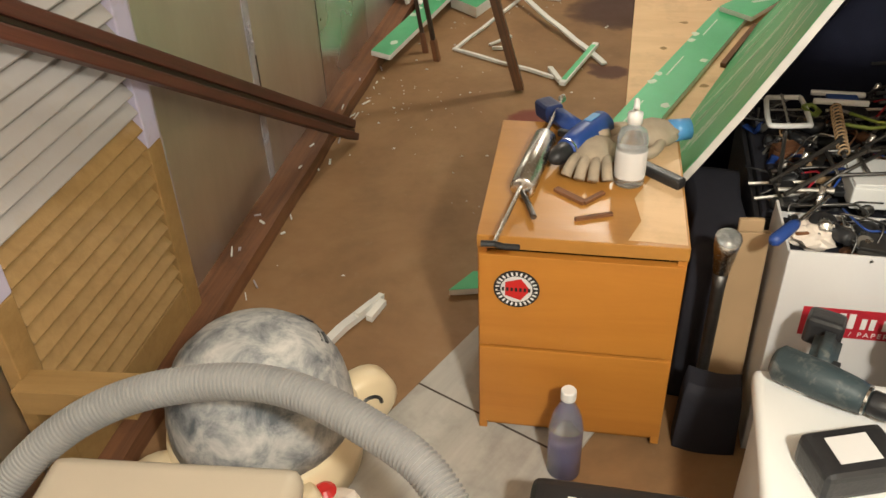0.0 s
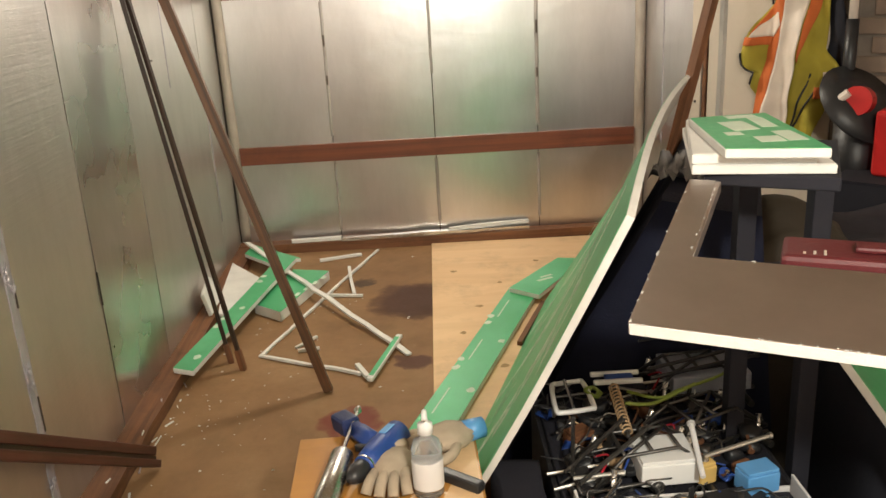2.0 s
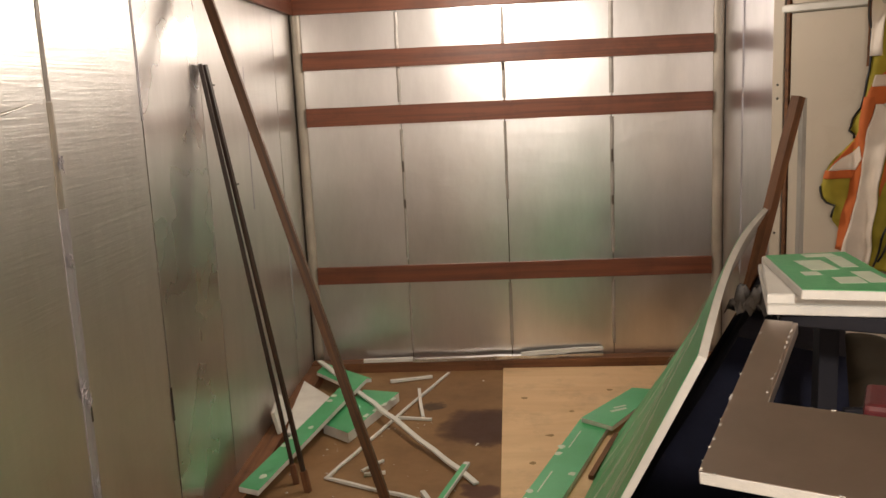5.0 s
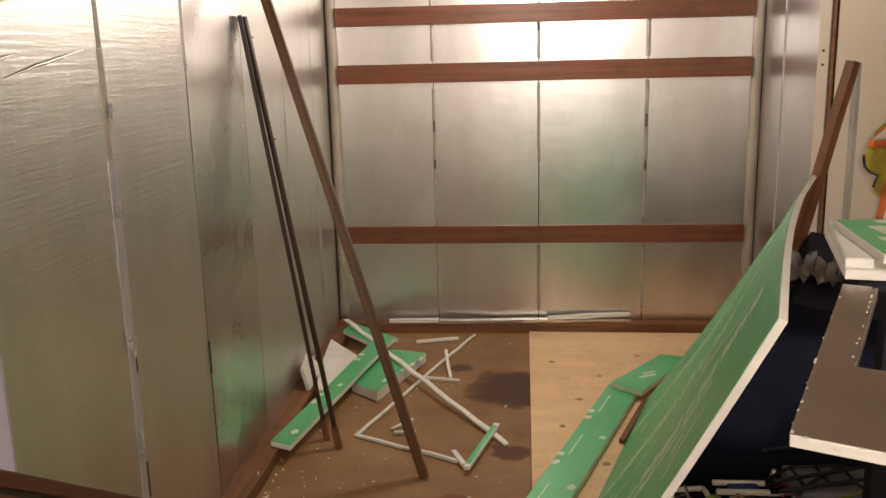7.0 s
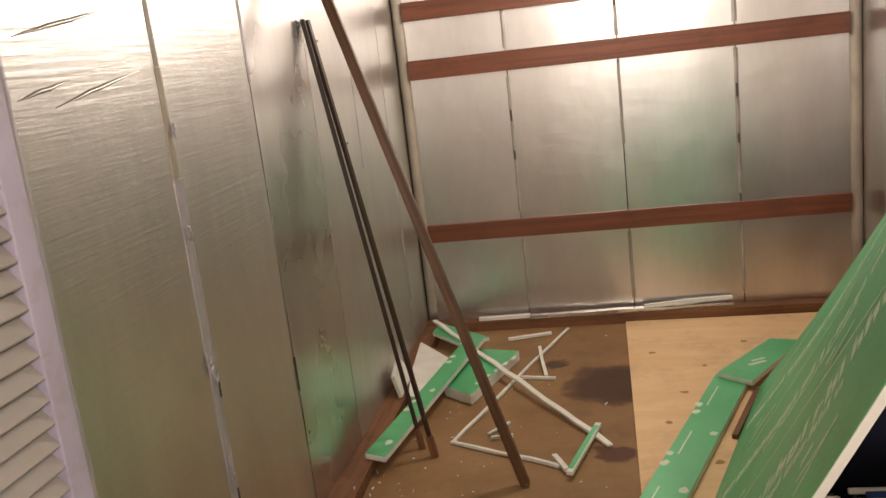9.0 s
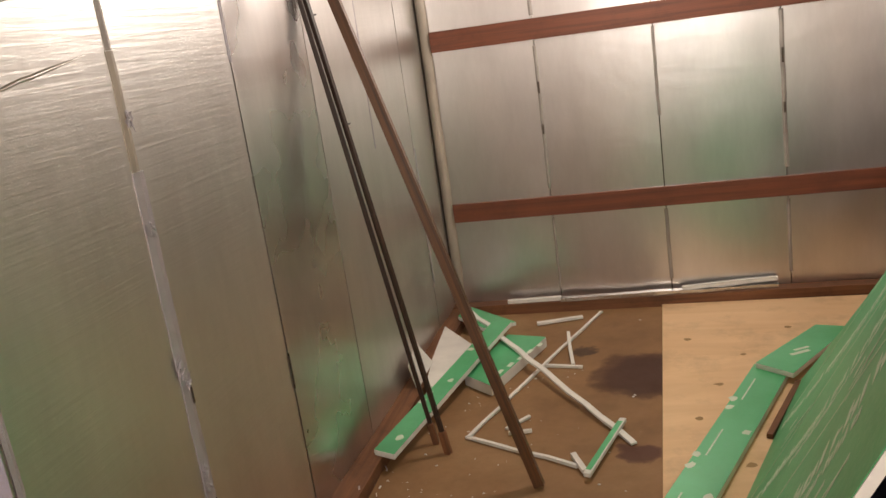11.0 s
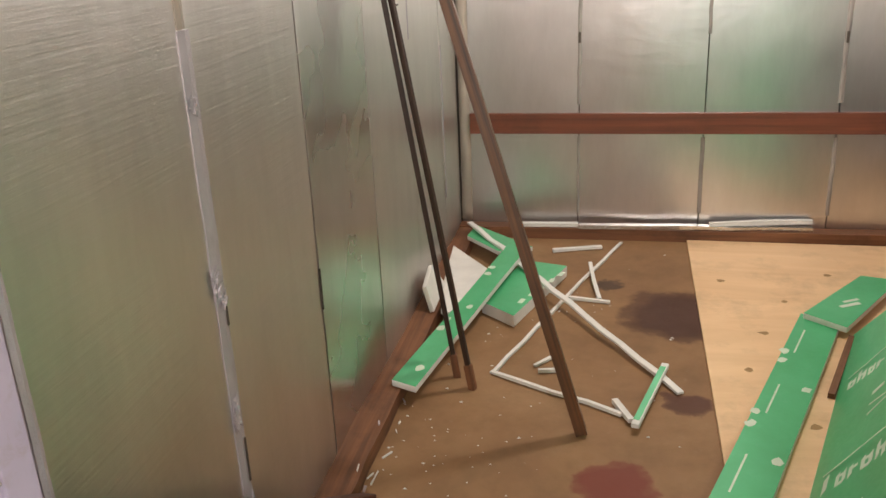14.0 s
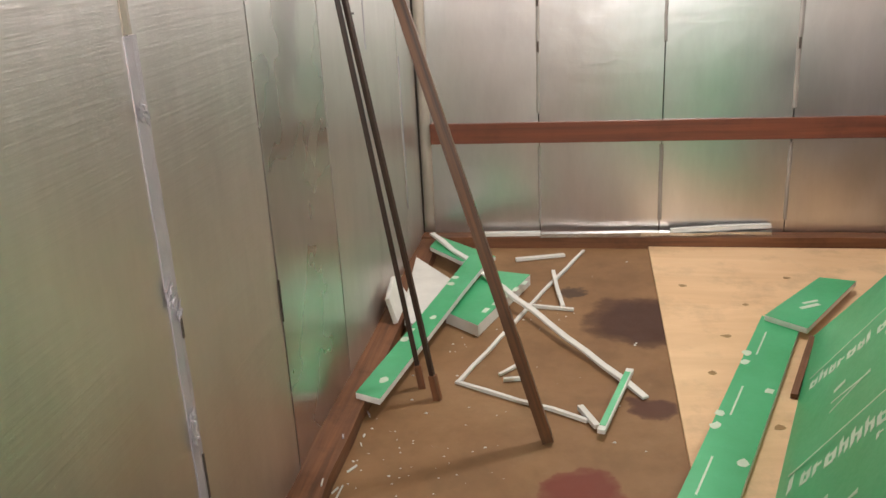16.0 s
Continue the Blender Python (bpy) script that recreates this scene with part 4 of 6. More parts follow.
glove("work_glove", pose(1.055, 1.675, TOPZ, 0, 0, -6), "worn grey work glove lying on the drawers", 1)
glove("work_glove", pose(1.175, 1.775, TOPZ, 0, 0, -68), "worn beige work glove with a pale blue cuff", 2)
knife = thing("utility_knife", pose(1.155, 1.655, TOPZ, 0, 0, -38), "black utility knife on the drawers", "knife")
part("handle", box((0, -0.013, 0.0), (0.105, 0.013, 0.022), 0.006, 2), BLACKPL, knife)
part("blade", box((-0.04, -0.008, 0.009), (-0.0005, 0.006, 0.0105)), STEEL, knife)
for p0, p1, w in (((0.985, 1.55, TOPZ), (1.046, 1.505, TOPZ), 0.014), ((1.046, 1.505, TOPZ), (1.082, 1.55, TOPZ), 0.01), ((1.033, 1.443, TOPZ), (1.103, 1.474, TOPZ), 0.008)):
    plank("wood_splinter", p0, p1, w, 0.006, OLDWOOD, "small wood splinter on the drawers", "splinter", "splinters", wob=0.001, bevel=0.001)

# seam of the loose boards
part("board_joint", box((0.395, 0.0, 0.0112), (0.4, 0.42, 0.0118)), SEAM, loose_ply)

# ---- by the drawers ----
b = thing("drink_bottle", pose(1.05, 1.29, 0.001), "clear plastic bottle with purple fluid and white cap", "bottle")
part("bottle", turned([(0.03, 0), (0.036, 0.006), (0.036, 0.14), (0.03, 0.17), (0.013, 0.215), (0.013, 0.225)], 22), CLEAR, b, smooth=True)
part("fluid", turned([(0.028, 0.003), (0.0345, 0.008), (0.0345, 0.10)], 22), PURPLE, b, smooth=True)
part("cap", turned([(0.016, 0.222), (0.016, 0.242), (0.014, 0.245)], 18), WHITEPL, b)
case = thing("tool_case", pose(1.0, 0.72, 0.0), "closed black plastic tool case on the floor", "tool case")
part("body", box((0, 0, 0), (0.33, 0.36, 0.15), 0.02, 3), BLACKPL, case)
part("lid", box((0.002, 0.002, 0.152), (0.328, 0.358, 0.24), 0.025, 3), BLACKPL, case)
for x in (0.07, 0.21):
    part("latch", box((x, 0.356, 0.12), (x + 0.05, 0.37, 0.19), 0.004), DARKSTEEL, case)
for k in range(6):
    part("printed_bar", box((0.07 + k * 0.022, 0.30, 0.2402), (0.085 + k * 0.022, 0.312, 0.2408)), WHITEPL, case)
plank("red_clip", (1.01, 1.155, 0.002), (1.08, 1.15, 0.002), 0.02, 0.012, REDPL, "small red plastic clip on the floor", "clip", bevel=0.003)

# ---- vacuum cleaner and hose ----
vac = thing("vacuum_cleaner", pose(0.425, 1.19, 0.0, 0, 0, 20) @ Matrix.Scale(1.12, 4), "cream vacuum cleaner with a dusty mottled grey dome", "vacuum cleaner")
part("tub", turned([(0.15, 0.03), (0.178, 0.04), (0.185, 0.1), (0.18, 0.14), (0.172, 0.15)], 32), CREAMPL, vac, smooth=True)
dome = part("dome", turned([(0.172, 0.151), (0.171, 0.19), (0.162, 0.24), (0.142, 0.285), (0.11, 0.318), (0.07, 0.338), (0.03, 0.346)], 32), MARBLED, vac, "dusty mottled blue-grey dome", smooth=True)
for a in (0.25, 0.75):
    own = bmesh.new()
    for k in range(3):
        joined(own, box((0.118 + 0.012 * k, -0.016, 0.0), (0.125 + 0.012 * k, 0.016, 0.012), 0.001))
    v = part("vent", own, BLACKPL, dome, "black vent slots")
    v.matrix_basis = pose(0, 0, 0.296, 0, 0, math.degrees(a)) @ pose(0, 0, 0, 0, 34, 0) @ pose(-0.03, 0, 0.062)
for a in (25, 110, 200, 290):
    w = part("caster_guard", rod([(0, -0.03, 0), (0, -0.02, 0), (0, 0.02, 0), (0, 0.03, 0)], 0.06, 20, radii=[0.056, 0.07, 0.07, 0.056]), CREAMPL, vac, smooth=True)
    w.matrix_basis = pose(0, 0, 0, 0, 0, a) @ pose(0.205, 0, 0.071)
    ring = part("ring", rod([(0.027 * math.cos(k * 0.35), -0.0315, 0.027 * math.sin(k * 0.35)) for k in range(14)], 0.004, 6), BLACKPL, w)
cloth = tagged(part("dust_cloth", bmesh.new(), REFLECT), "crumpled cream and red cloth bundle", "cloth")
own = bmesh.new()
bmesh.ops.create_icosphere(own, subdivisions=3, radius=0.085)
for v in own.verts:
    n_ = noise.noise(v.co * 22)
    v.co *= 1 + 0.3 * n_
    v.co.z *= 0.75
own.to_mesh(cloth.data)
own.free()
cloth.matrix_basis = pose(0.60, 1.02, 0.06)
knob = part("red_patch", turned([(0.02, 0), (0.024, 0.01), (0.012, 0.02)], 14), REDPL, cloth)
knob.matrix_basis = pose(0.0, 0.03, 0.062)


def ribbed(points, radius, pitch):
    line = curved(points, 40)
    d, out, radii = 0.0, [], []
    total = sum((b_ - a_).length for a_, b_ in zip(line, line[1:]))
    n_ = int(total / pitch * 4)
    lengths = [0.0]
    for a_, b_ in zip(line, line[1:]):
        lengths.append(lengths[-1] + (b_ - a_).length)
    k = 0
    for i in range(n_):
        s = total * i / n_
        while k < len(lengths) - 2 and lengths[k + 1] < s:
            k += 1
        f = (s - lengths[k]) / max(1e-6, lengths[k + 1] - lengths[k])
        out.append(line[k].lerp(line[k + 1], f))
        radii.append(radius * (1.0 if i % 4 in (0, 1) else 0.86))
    return rod(out, radius, 18, radii=radii)


hose = thing("vacuum_hose", pose(0.0, 0.0, 0.0), "grey ribbed vacuum hose arching over the cleaner", "hose")
part("tube", ribbed([(0.11, 0.5, 0.04), (0.1, 0.62, 0.16), (0.115, 0.72, 0.3), (0.167, 0.812, 0.375), (0.257, 0.874, 0.446), (0.368, 0.919, 0.491), (0.511, 0.945, 0.516), (0.63, 0.938, 0.522), (0.753, 0.896, 0.513),
                     (0.87, 0.835, 0.495), (0.945, 0.75, 0.43), (0.95, 0.67, 0.29), (0.9, 0.6, 0.035)], 0.031, 0.0078), HOSEGREY, hose, smooth=False)
part("end_cuff", rod([(0.9, 0.6, 0.045), (0.88, 0.58, 0.0)], 0.036, 18), BLACKPL, hose, "black end cuff")
bin_ = thing("storage_box", pose(0.37, 0.43, 0.0, 0, 0, 6), "beige plastic storage box with a rounded lid", "storage box")
part("body", box((0.01, 0.01, 0), (0.36, 0.30, 0.49), 0.02, 2), BEIGE, bin_)
part("lid", box((0, 0, 0.492), (0.37, 0.31, 0.55), 0.025, 3), BEIGE, bin_, smooth=True)
plank("wood_offcut", (0.062, 1.0, 0.335), (0.3, 1.0, 0.36), 0.06, 0.055, WOODSHADE, "yellow-brown timber offcut wedged between shutter and cleaner", "timber offcut", wob=0.002)

# ---- heap on the right ----


def heap(name, lo, hi, label, category, seed, rough=0.05, material=BLACKSTUFF):
    """A cover drawn over a bulky thing: a sagging top and folded sides."""
    own = bmesh.new()
    nx, ny = 22, 22
    rnd = random.Random(seed)
    off = rnd.uniform(0, 9)
    rows = []
    for i in range(nx + 1):
        row = []
        for k in range(ny + 1):
            fx, fy = i / nx, k / ny
            e = min(fx, 1 - fx, fy, 1 - fy)
            x, y = lo[0] + (hi[0] - lo[0]) * fx, lo[1] + (hi[1] - lo[1]) * fy
            z = lo[2] if e == 0 else hi[2] - rough * (0.5 + noise.noise(Vector((x * 4 + off, y * 4, 0)))) - (0.05 if e < 0.06 else 0)
            row.append(own.verts.new((x + 0.02 * noise.noise(Vector((x * 9, y * 9, 3 + off))), y + 0.02 * noise.noise(Vector((x * 9, y * 9, 7 + off))), z)))
        rows.append(row)
    for i in range(nx):
        for k in range(ny):
            own.faces.new((rows[i][k], rows[i + 1][k], rows[i + 1][k + 1], rows[i][k + 1]))
    return tagged(part(name, own, material, smooth=True), label, category)


heap("covered_heap", (2.12, 1.72, 0.0), (3.1, 3.0, 0.74), "bulky heap under black sheeting", "covered heap", 4)
heap("covered_heap", (1.93, 0.95, 0.0), (3.1, 1.68, 0.44), "low heap under black sheeting", "covered heap", 6)
heap("black_bag", (1.27, 1.56, 0.0), (1.39, 1.9, 0.44), "full black bag beside the drawers", "bag", 8)
heap("black_bag", (1.28, 1.4, 0.0), (1.425, 1.465, 0.22), "slumped black bag beside the carton", "bag", 15)
tarp = tagged(part("dark_tarp", bmesh.new(), NAVY), "dark navy tarpaulin hung behind the leaning board", "tarpaulin")
own = bmesh.new()
rows = []
for i in range(13):
    f = i / 12
    base = Vector((1.3 + 0.31 * f, 2.46 + 0.86 * f, 0.0))
    rows.append([own.verts.new(base + Vector((0.47 * q + 0.02 * noise.noise(Vector((f * 8, q * 6, 1))), -0.27 * q + 0.03 * noise.noise(Vector((f * 8, q * 6, 4))), 1.0 * q))) for q in (0, 0.2, 0.4, 0.6, 0.8, 0.97)]
                + [own.verts.new(base + Vector((0.47 + 0.22, -0.32, 0.93))), own.verts.new(base + Vector((0.47 + 0.3, -0.36, 0.0)))])
for r0, r1 in zip(rows, rows[1:]):
    for k in range(7):
        own.faces.new((r0[k], r0[k + 1], r1[k + 1], r1[k]))
own.faces.new(rows[0])
own.faces.new(rows[-1][::-1])
bmesh.ops.recalc_face_normals(own, faces=own.faces)
own.to_mesh(tarp.data)
own.free()
wrap = tagged(part("plastic_wrap", bmesh.new(), WRAP, smooth=True), "crumpled clear plastic wrap on the dark tarpaulin", "plastic wrap")
own = bmesh.new()
rows = []
for a in range(25):
    rows.append([own.verts.new((0.17 * (a / 24 - 0.5) + 0.012 * noise.noise(Vector((a * 0.5, b_ * 0.5, 3))), 0.16 * (b_ / 18 - 0.5), 0.075 * abs(noise.noise(Vector((a * 0.2, b_ * 0.24, 5)))) + 0.03 * abs(noise.noise(Vector((a * 0.6, b_ * 0.6, 9)))))) for b_ in range(19)])
for r0, r1 in zip(rows, rows[1:]):
    for k in range(18):
        own.faces.new((r0[k], r1[k], r1[k + 1], r0[k + 1]))
under = bmesh.ops.extrude_face_region(own, geom=list(own.faces))
for v in under["geom"]:
    if isinstance(v, bmesh.types.BMVert):
        v.co.z -= 0.002
bmesh.ops.recalc_face_normals(own, faces=own.faces)
own.to_mesh(wrap.data)
own.free()
wrap.data.polygons.foreach_set("use_smooth", [True] * len(wrap.data.polygons))
wrap.matrix_basis = pose(1.88, 2.43, 0.975, 0, 0, -30)
shelf = thing("dark_shelf", Matrix.Identity(4), "dark trestle shelf carrying the cut boards", "shelf")
SHELF = [(1.665, 1.60), (1.87, 1.50), (2.0, 1.8), (1.82, 1.9)]
part("top", prism(SHELF, 1.166, 1.19, 0.003), BLACKSTUFF, shelf)
for x, y in ((1.965, 1.78), (1.84, 1.86)):
    part("leg", box((x - 0.02, y - 0.02, 0.0), (x + 0.02, y + 0.02, 1.165), 0.003), BLACKSTUFF, shelf)
part("brace", box((1.86, 1.80, 0.9), (1.945, 1.815, 0.93), 0.003), BLACKSTUFF, shelf)
heap("dull_sack", (1.99, 2.2, 0.0), (2.3, 2.62, 0.9), "crumpled dull brown sack behind the cut board", "sack", 12, 0.14, SACK)
E0, E1 = Vector((1.97, 1.77, 0.79)), Vector((2.16, 1.40, 0.455))
m2, l2 = along(E1, E0, (0.3, 0.1, 1))
foam_board("insulation_board", m2, [(0, -0.9), (l2, -0.9), (l2, 0), (0, 0)], 0.018, "green-faced foam board lying under the cut board", "insulation board", marks=[bar_pts(0.05 + 0.1 * k, -0.5, 0.03, 0.3) for k in range(4)])

# foil-faced board with a window cut out, sloping on the heap
FA, FB = Vector((0.442, 0.868, 0.225)).normalized(), Vector((0.891, -0.454, 0)).normalized()
FN = FB.cross(FA).normalized()
FOIL_AT = Matrix((FB, FA, FN)).transposed().to_4x4()
FOIL_AT.translation = Vector((1.433, 1.179, 1.09)) - FN * 0.022
fb = thing("foil_board", FOIL_AT, "foil-faced foam board with a window cut out", "insulation board")
cut = [(0, 0), (0.95, 0), (0.95, 0.44), (0.75, 0.44), (0.75, 0.19), (0.052, 0.186), (0.045, 0.44), (0, 0.44)]
part("foam_core", prism(cut, 0, 0.0205, 0.0015), FOAM, fb, "white foam core")
part("facing", prism([(x, y) for x, y in cut], 0.0207, 0.022), FOIL_BROWN, fb, "dull silver foil facing")
rnd = random.Random(3)


def torn_bits(count, along_x, start, end, at):
    """Small bright curls of foil along one cut edge of the board."""
    for k in range(count):
        a, ln, up, off = rnd.uniform(start, end), rnd.uniform(0.0015, 0.006), rnd.uniform(0.0214, 0.0228), at + rnd.uniform(-0.0015, 0.0015)
        lo, hi = ((a, off - 0.0015, 0.0208), (a + ln, off + 0.0015, up)) if along_x else ((off - 0.0015, a, 0.0208), (off + 0.0015, a + ln, up))
        part("torn_foil", box(lo, hi), TORN, fb)


# strip added over the white edge, its dull tone standing in for shade
part("folded_foil", box((0.0455, 0.188, 0.0), (0.0535, 0.44, 0.0208), 0.001, 1), FOIL_BROWN, fb, "dull strip added to shade the cut edge")
torn_bits(44, True, 0.0, 0.93, 0.001)
torn_bits(22, False, 0.0, 0.43, 0.001)
torn_bits(16, True, 0.06, 0.7, 0.186)
torn_bits(16, False, 0.19, 0.43, 0.047)
SHEETS = ([(1.637, 1.581), (1.875, 1.529), (1.93, 1.86), (1.72, 1.93)], [(1.638, 1.587), (1.845, 1.542), (1.9, 1.85), (1.724, 1.92)], [(1.68, 1.537), (1.848, 1.498), (1.868, 1.85), (1.706, 1.838)])
for i, outline in enumerate(SHEETS):
    cx, cy = sum(p[0] for p in outline) / 4, sum(p[1] for p in outline) / 4
    ob = thing("insulation_sheet", pose(cx, cy, 1.1915 + i * 0.0182), "small %s foam sheet in a stack" % ("green-topped white" if i == 2 else "white"), "insulation sheet", "stacked sheets")
    part("foam_core", prism([(x - cx, y - cy) for x, y in outline], 0, 0.0164, 0.0015), FOAM, ob)
    top = part("facing", prism([((x - cx) * 0.98, (y - cy) * 0.985) for x, y in outline], 0.0166, 0.0178), GREEN if i == 2 else FOAM, ob)
    if i == 2:
        for q, (bx, by, bl, bw) in enumerate(((-0.02, -0.11, 0.045, 0.05), (0.03, -0.11, 0.035, 0.09), (-0.03, 0.0, 0.05, 0.09), (0.03, 0.02, 0.03, 0.1), (-0.055, -0.04, 0.03, 0.03), (0.0, 0.12, 0.06, 0.03))):
            part("printed_mark", prism(bar_pts(bx, by, bl, bw, 0.05 * (q % 3 - 1)), 0.018, 0.0184), INK, top)
trestle = thing("dark_trestle", pose(1.675, 1.275, 0.0, 0, 0, -24), "narrow dark trestle under the red case", "trestle")
part("top", box((0, 0, 1.06), (0.42, 0.1, 1.08), 0.002), BLACKSTUFF, trestle)
for x in (0.27, 0.39):
    part("leg", box((x, 0.06, 0), (x + 0.02, 0.08, 1.0595), 0.002), BLACKSTUFF, trestle)
red = thing("red_case", pose(1.68, 1.275, 1.141, 0, 0, -24), "long red tool case lying in the window of the board", "tool case")
part("body", box((0, 0, -0.06), (0.4, 0.1, 0.0), 0.008), DULLRED, red)
part("handle", box((0.1, 0.03, 0.001), (0.34, 0.06, 0.01), 0.004), DULLRED, red)
for k in range(3):
    part("printed_bar", box((0.03 + 0.014 * k, 0.012, 0.0006), (0.034 + 0.014 * k, 0.022 + 0.006 * k, 0.0012)), CREAM, red)

# white carton with a red label, plastic tub, drill
carton = thing("white_carton", pose(1.43, 1.42, 0.0, 0, 0, 1), "open white cardboard carton with a red label, full of parts", "carton")
for lo, hi in (((0, 0, 0), (0.46, 0.006, 0.54)), ((0, 0.194, 0), (0.46, 0.2, 0.5)), ((0, 0.0065, 0), (0.006, 0.1935, 0.53)), ((0.454, 0.0065, 0), (0.46, 0.1935, 0.53))):
    part("side", box(lo, hi, 0.002), CARDWHITE, carton)
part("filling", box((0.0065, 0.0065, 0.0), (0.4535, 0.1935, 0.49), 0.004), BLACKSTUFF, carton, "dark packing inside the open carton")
part("tape_strip", box((0.285, -0.0014, 0.42), (0.315, -0.0003, 0.54)), DARKSTEEL, carton, "torn dark tape strip")
lab = part("label", box((0.05, -0.0012, 0.345), (0.44, -0.0002, 0.415)), REDPRINT, carton, "dark red printed label")
for x, wd, h in ((0.10, 0.012, 0.036), (0.118, 0.012, 0.036), (0.136, 0.012, 0.036), (0.16, 0.01, 0.026), (0.176, 0.01, 0.026), (0.2, 0.02, 0.026), (0.23, 0.012, 0.026), (0.25, 0.02, 0.026)):
    part("printed_bar", box((x, -0.0022, 0.37), (x + wd, -0.0014, 0.37 + h)), WHITEPL, lab)
word = bpy.data.curves.new("word", "FONT")
word.body, word.size, word.extrude, word.space_character = "PAPER / PAPER", 0.016, 0.0004, 1.4
tmp = new("word", word)
me = bpy.data.meshes.new_from_object(tmp.evaluated_get(bpy.context.evaluated_depsgraph_get()))
bpy.data.objects.remove(tmp)
me.materials.append(WHITEPL)
shared("printed_word", me, lab, pose(0.075, -0.0018, 0.351, 90, 0, 0))
tub = thing("plastic_tub", pose(1.345, 0.72, 0.0, 0, 0, -2), "white plastic tub with a rounded lid", "tub")
part("body", box((0.012, 0.012, 0), (0.46, 0.46, 0.41), 0.04, 3), WHITEPL, tub, smooth=True)
part("lid", box((0, 0, 0.412), (0.475, 0.475, 0.45), 0.017, 3), WHITEPL, tub, smooth=True)
power_drill("cordless_drill", Matrix.Translation((1.475, 1.13, 0.451 + 0.034)) @ pose(0, 0, 0, 0, 0, -28) @ pose(0, 0, 0, 80, 0, 0), TEALPL, "worn teal-grey cordless drill on the white tub")
batt = thing("tool_battery", pose(1.43, 0.91, 0.451, 0, 0, 20), "black tool battery with a grey label on the tub", "battery")
part("body", box((0, 0, 0), (0.13, 0.09, 0.06), 0.015, 3), BLACKPL, batt)
part("label", box((0.03, 0.02, 0.0602), (0.095, 0.07, 0.061)), CARDWHITE, batt)
bag = tagged(part("blue_bag", bmesh.new(), BLUEPL), "crumpled bright blue plastic bag on the carton", "bag")
own = bmesh.new()
nu, nv = 26, 18
rows = []
for a in range(nu + 1):
    fa = a / nu
    row = []
    for b_ in range(nv + 1):
        fb_ = b_ / nv
        peak = 0.1 * max(0.0, 1 - abs(fa - 0.5) * 2.6) * max(0.0, 1 - abs(fb_ - 0.6) * 1.9)
        crumple = 0.03 * abs(noise.noise(Vector((fa * 5, fb_ * 4, 2)))) + 0.016 * abs(noise.noise(Vector((fa * 13, fb_ * 11, 6))))
        row.append(own.verts.new((-0.15 + 0.32 * fa + 0.02 * noise.noise(Vector((fa * 4, fb_ * 4, 9))), -0.1 + 0.19 * fb_ + 0.06 * (fa - 0.5), peak + crumple - 0.02 * abs(fa - 0.5))))
    rows.append(row)
for a in range(nu):
    for b_ in range(nv):
        own.faces.new((rows[a][b_], rows[a + 1][b_], rows[a + 1][b_ + 1], rows[a][b_ + 1]))
under = bmesh.ops.extrude_face_region(own, geom=list(own.faces))
for v in under["geom"]:
    if isinstance(v, bmesh.types.BMVert):
        v.co.z -= 0.003
bmesh.ops.recalc_face_normals(own, faces=own.faces)
own.to_mesh(bag.data)
own.free()
bag.data.materials[0] = plain("bright_blue_bag", (0.02, 0.09, 0.45), 0.3, 0.15, 20, 0.2)
bag.matrix_basis = pose(1.775, 1.3, 0.452)
card = thing("brown_card", pose(1.345, 1.5, 0.0, -3, 0, 8), "bent sheet of greyish card standing by the carton", "card")
part("sheet", box((0, 0, 0), (0.075, 0.012, 0.5), 0.002), CARDBROWN, card)
part("torn_top", box((0.01, 0.001, 0.501), (0.06, 0.011, 0.53), 0.003), CARDBROWN, card)
torch = thing("torch", pose(1.325, 1.47, 0.0), "long grey torch with a bright round head", "torch")
part("barrel", rod([(0, 0, 0.0), (0, 0.0, 0.40), (0, 0.005, 0.44)], 0.013, 14, radii=[0.013, 0.013, 0.016]), DARKSTEEL, torch, smooth=True)
part("head", rod([(0, 0.005, 0.44), (0, 0.0, 0.5), (0, -0.012, 0.53)], 0.025, 18, radii=[0.017, 0.024, 0.026]), STEEL, torch, smooth=True)
part("lens", rod([(0, -0.0125, 0.5305), (0, -0.0135, 0.533)], 0.023, 18), CLEAR, torch)

# crate with model car chassis and loose tools
crate = thing("tool_crate", pose(1.40, 1.64, 0.0), "open black crate packed with tools and model parts", "crate")
for lo, hi in (((0, 0, 0), (0.52, 0.50, 0.02)), ((0, 0, 0.021), (0.012, 0.50, 0.46)), ((0.508, 0, 0.021), (0.52, 0.50, 0.46)), ((0.013, 0, 0.021), (0.507, 0.012, 0.46)), ((0.013, 0.488, 0.021), (0.507, 0.50, 0.46))):
    part("wall", box(lo, hi, 0.003), BLACKPL, crate)
part("filling", box((0.013, 0.013, 0.021), (0.507, 0.487, 0.475), 0.01), BLACKSTUFF, crate)


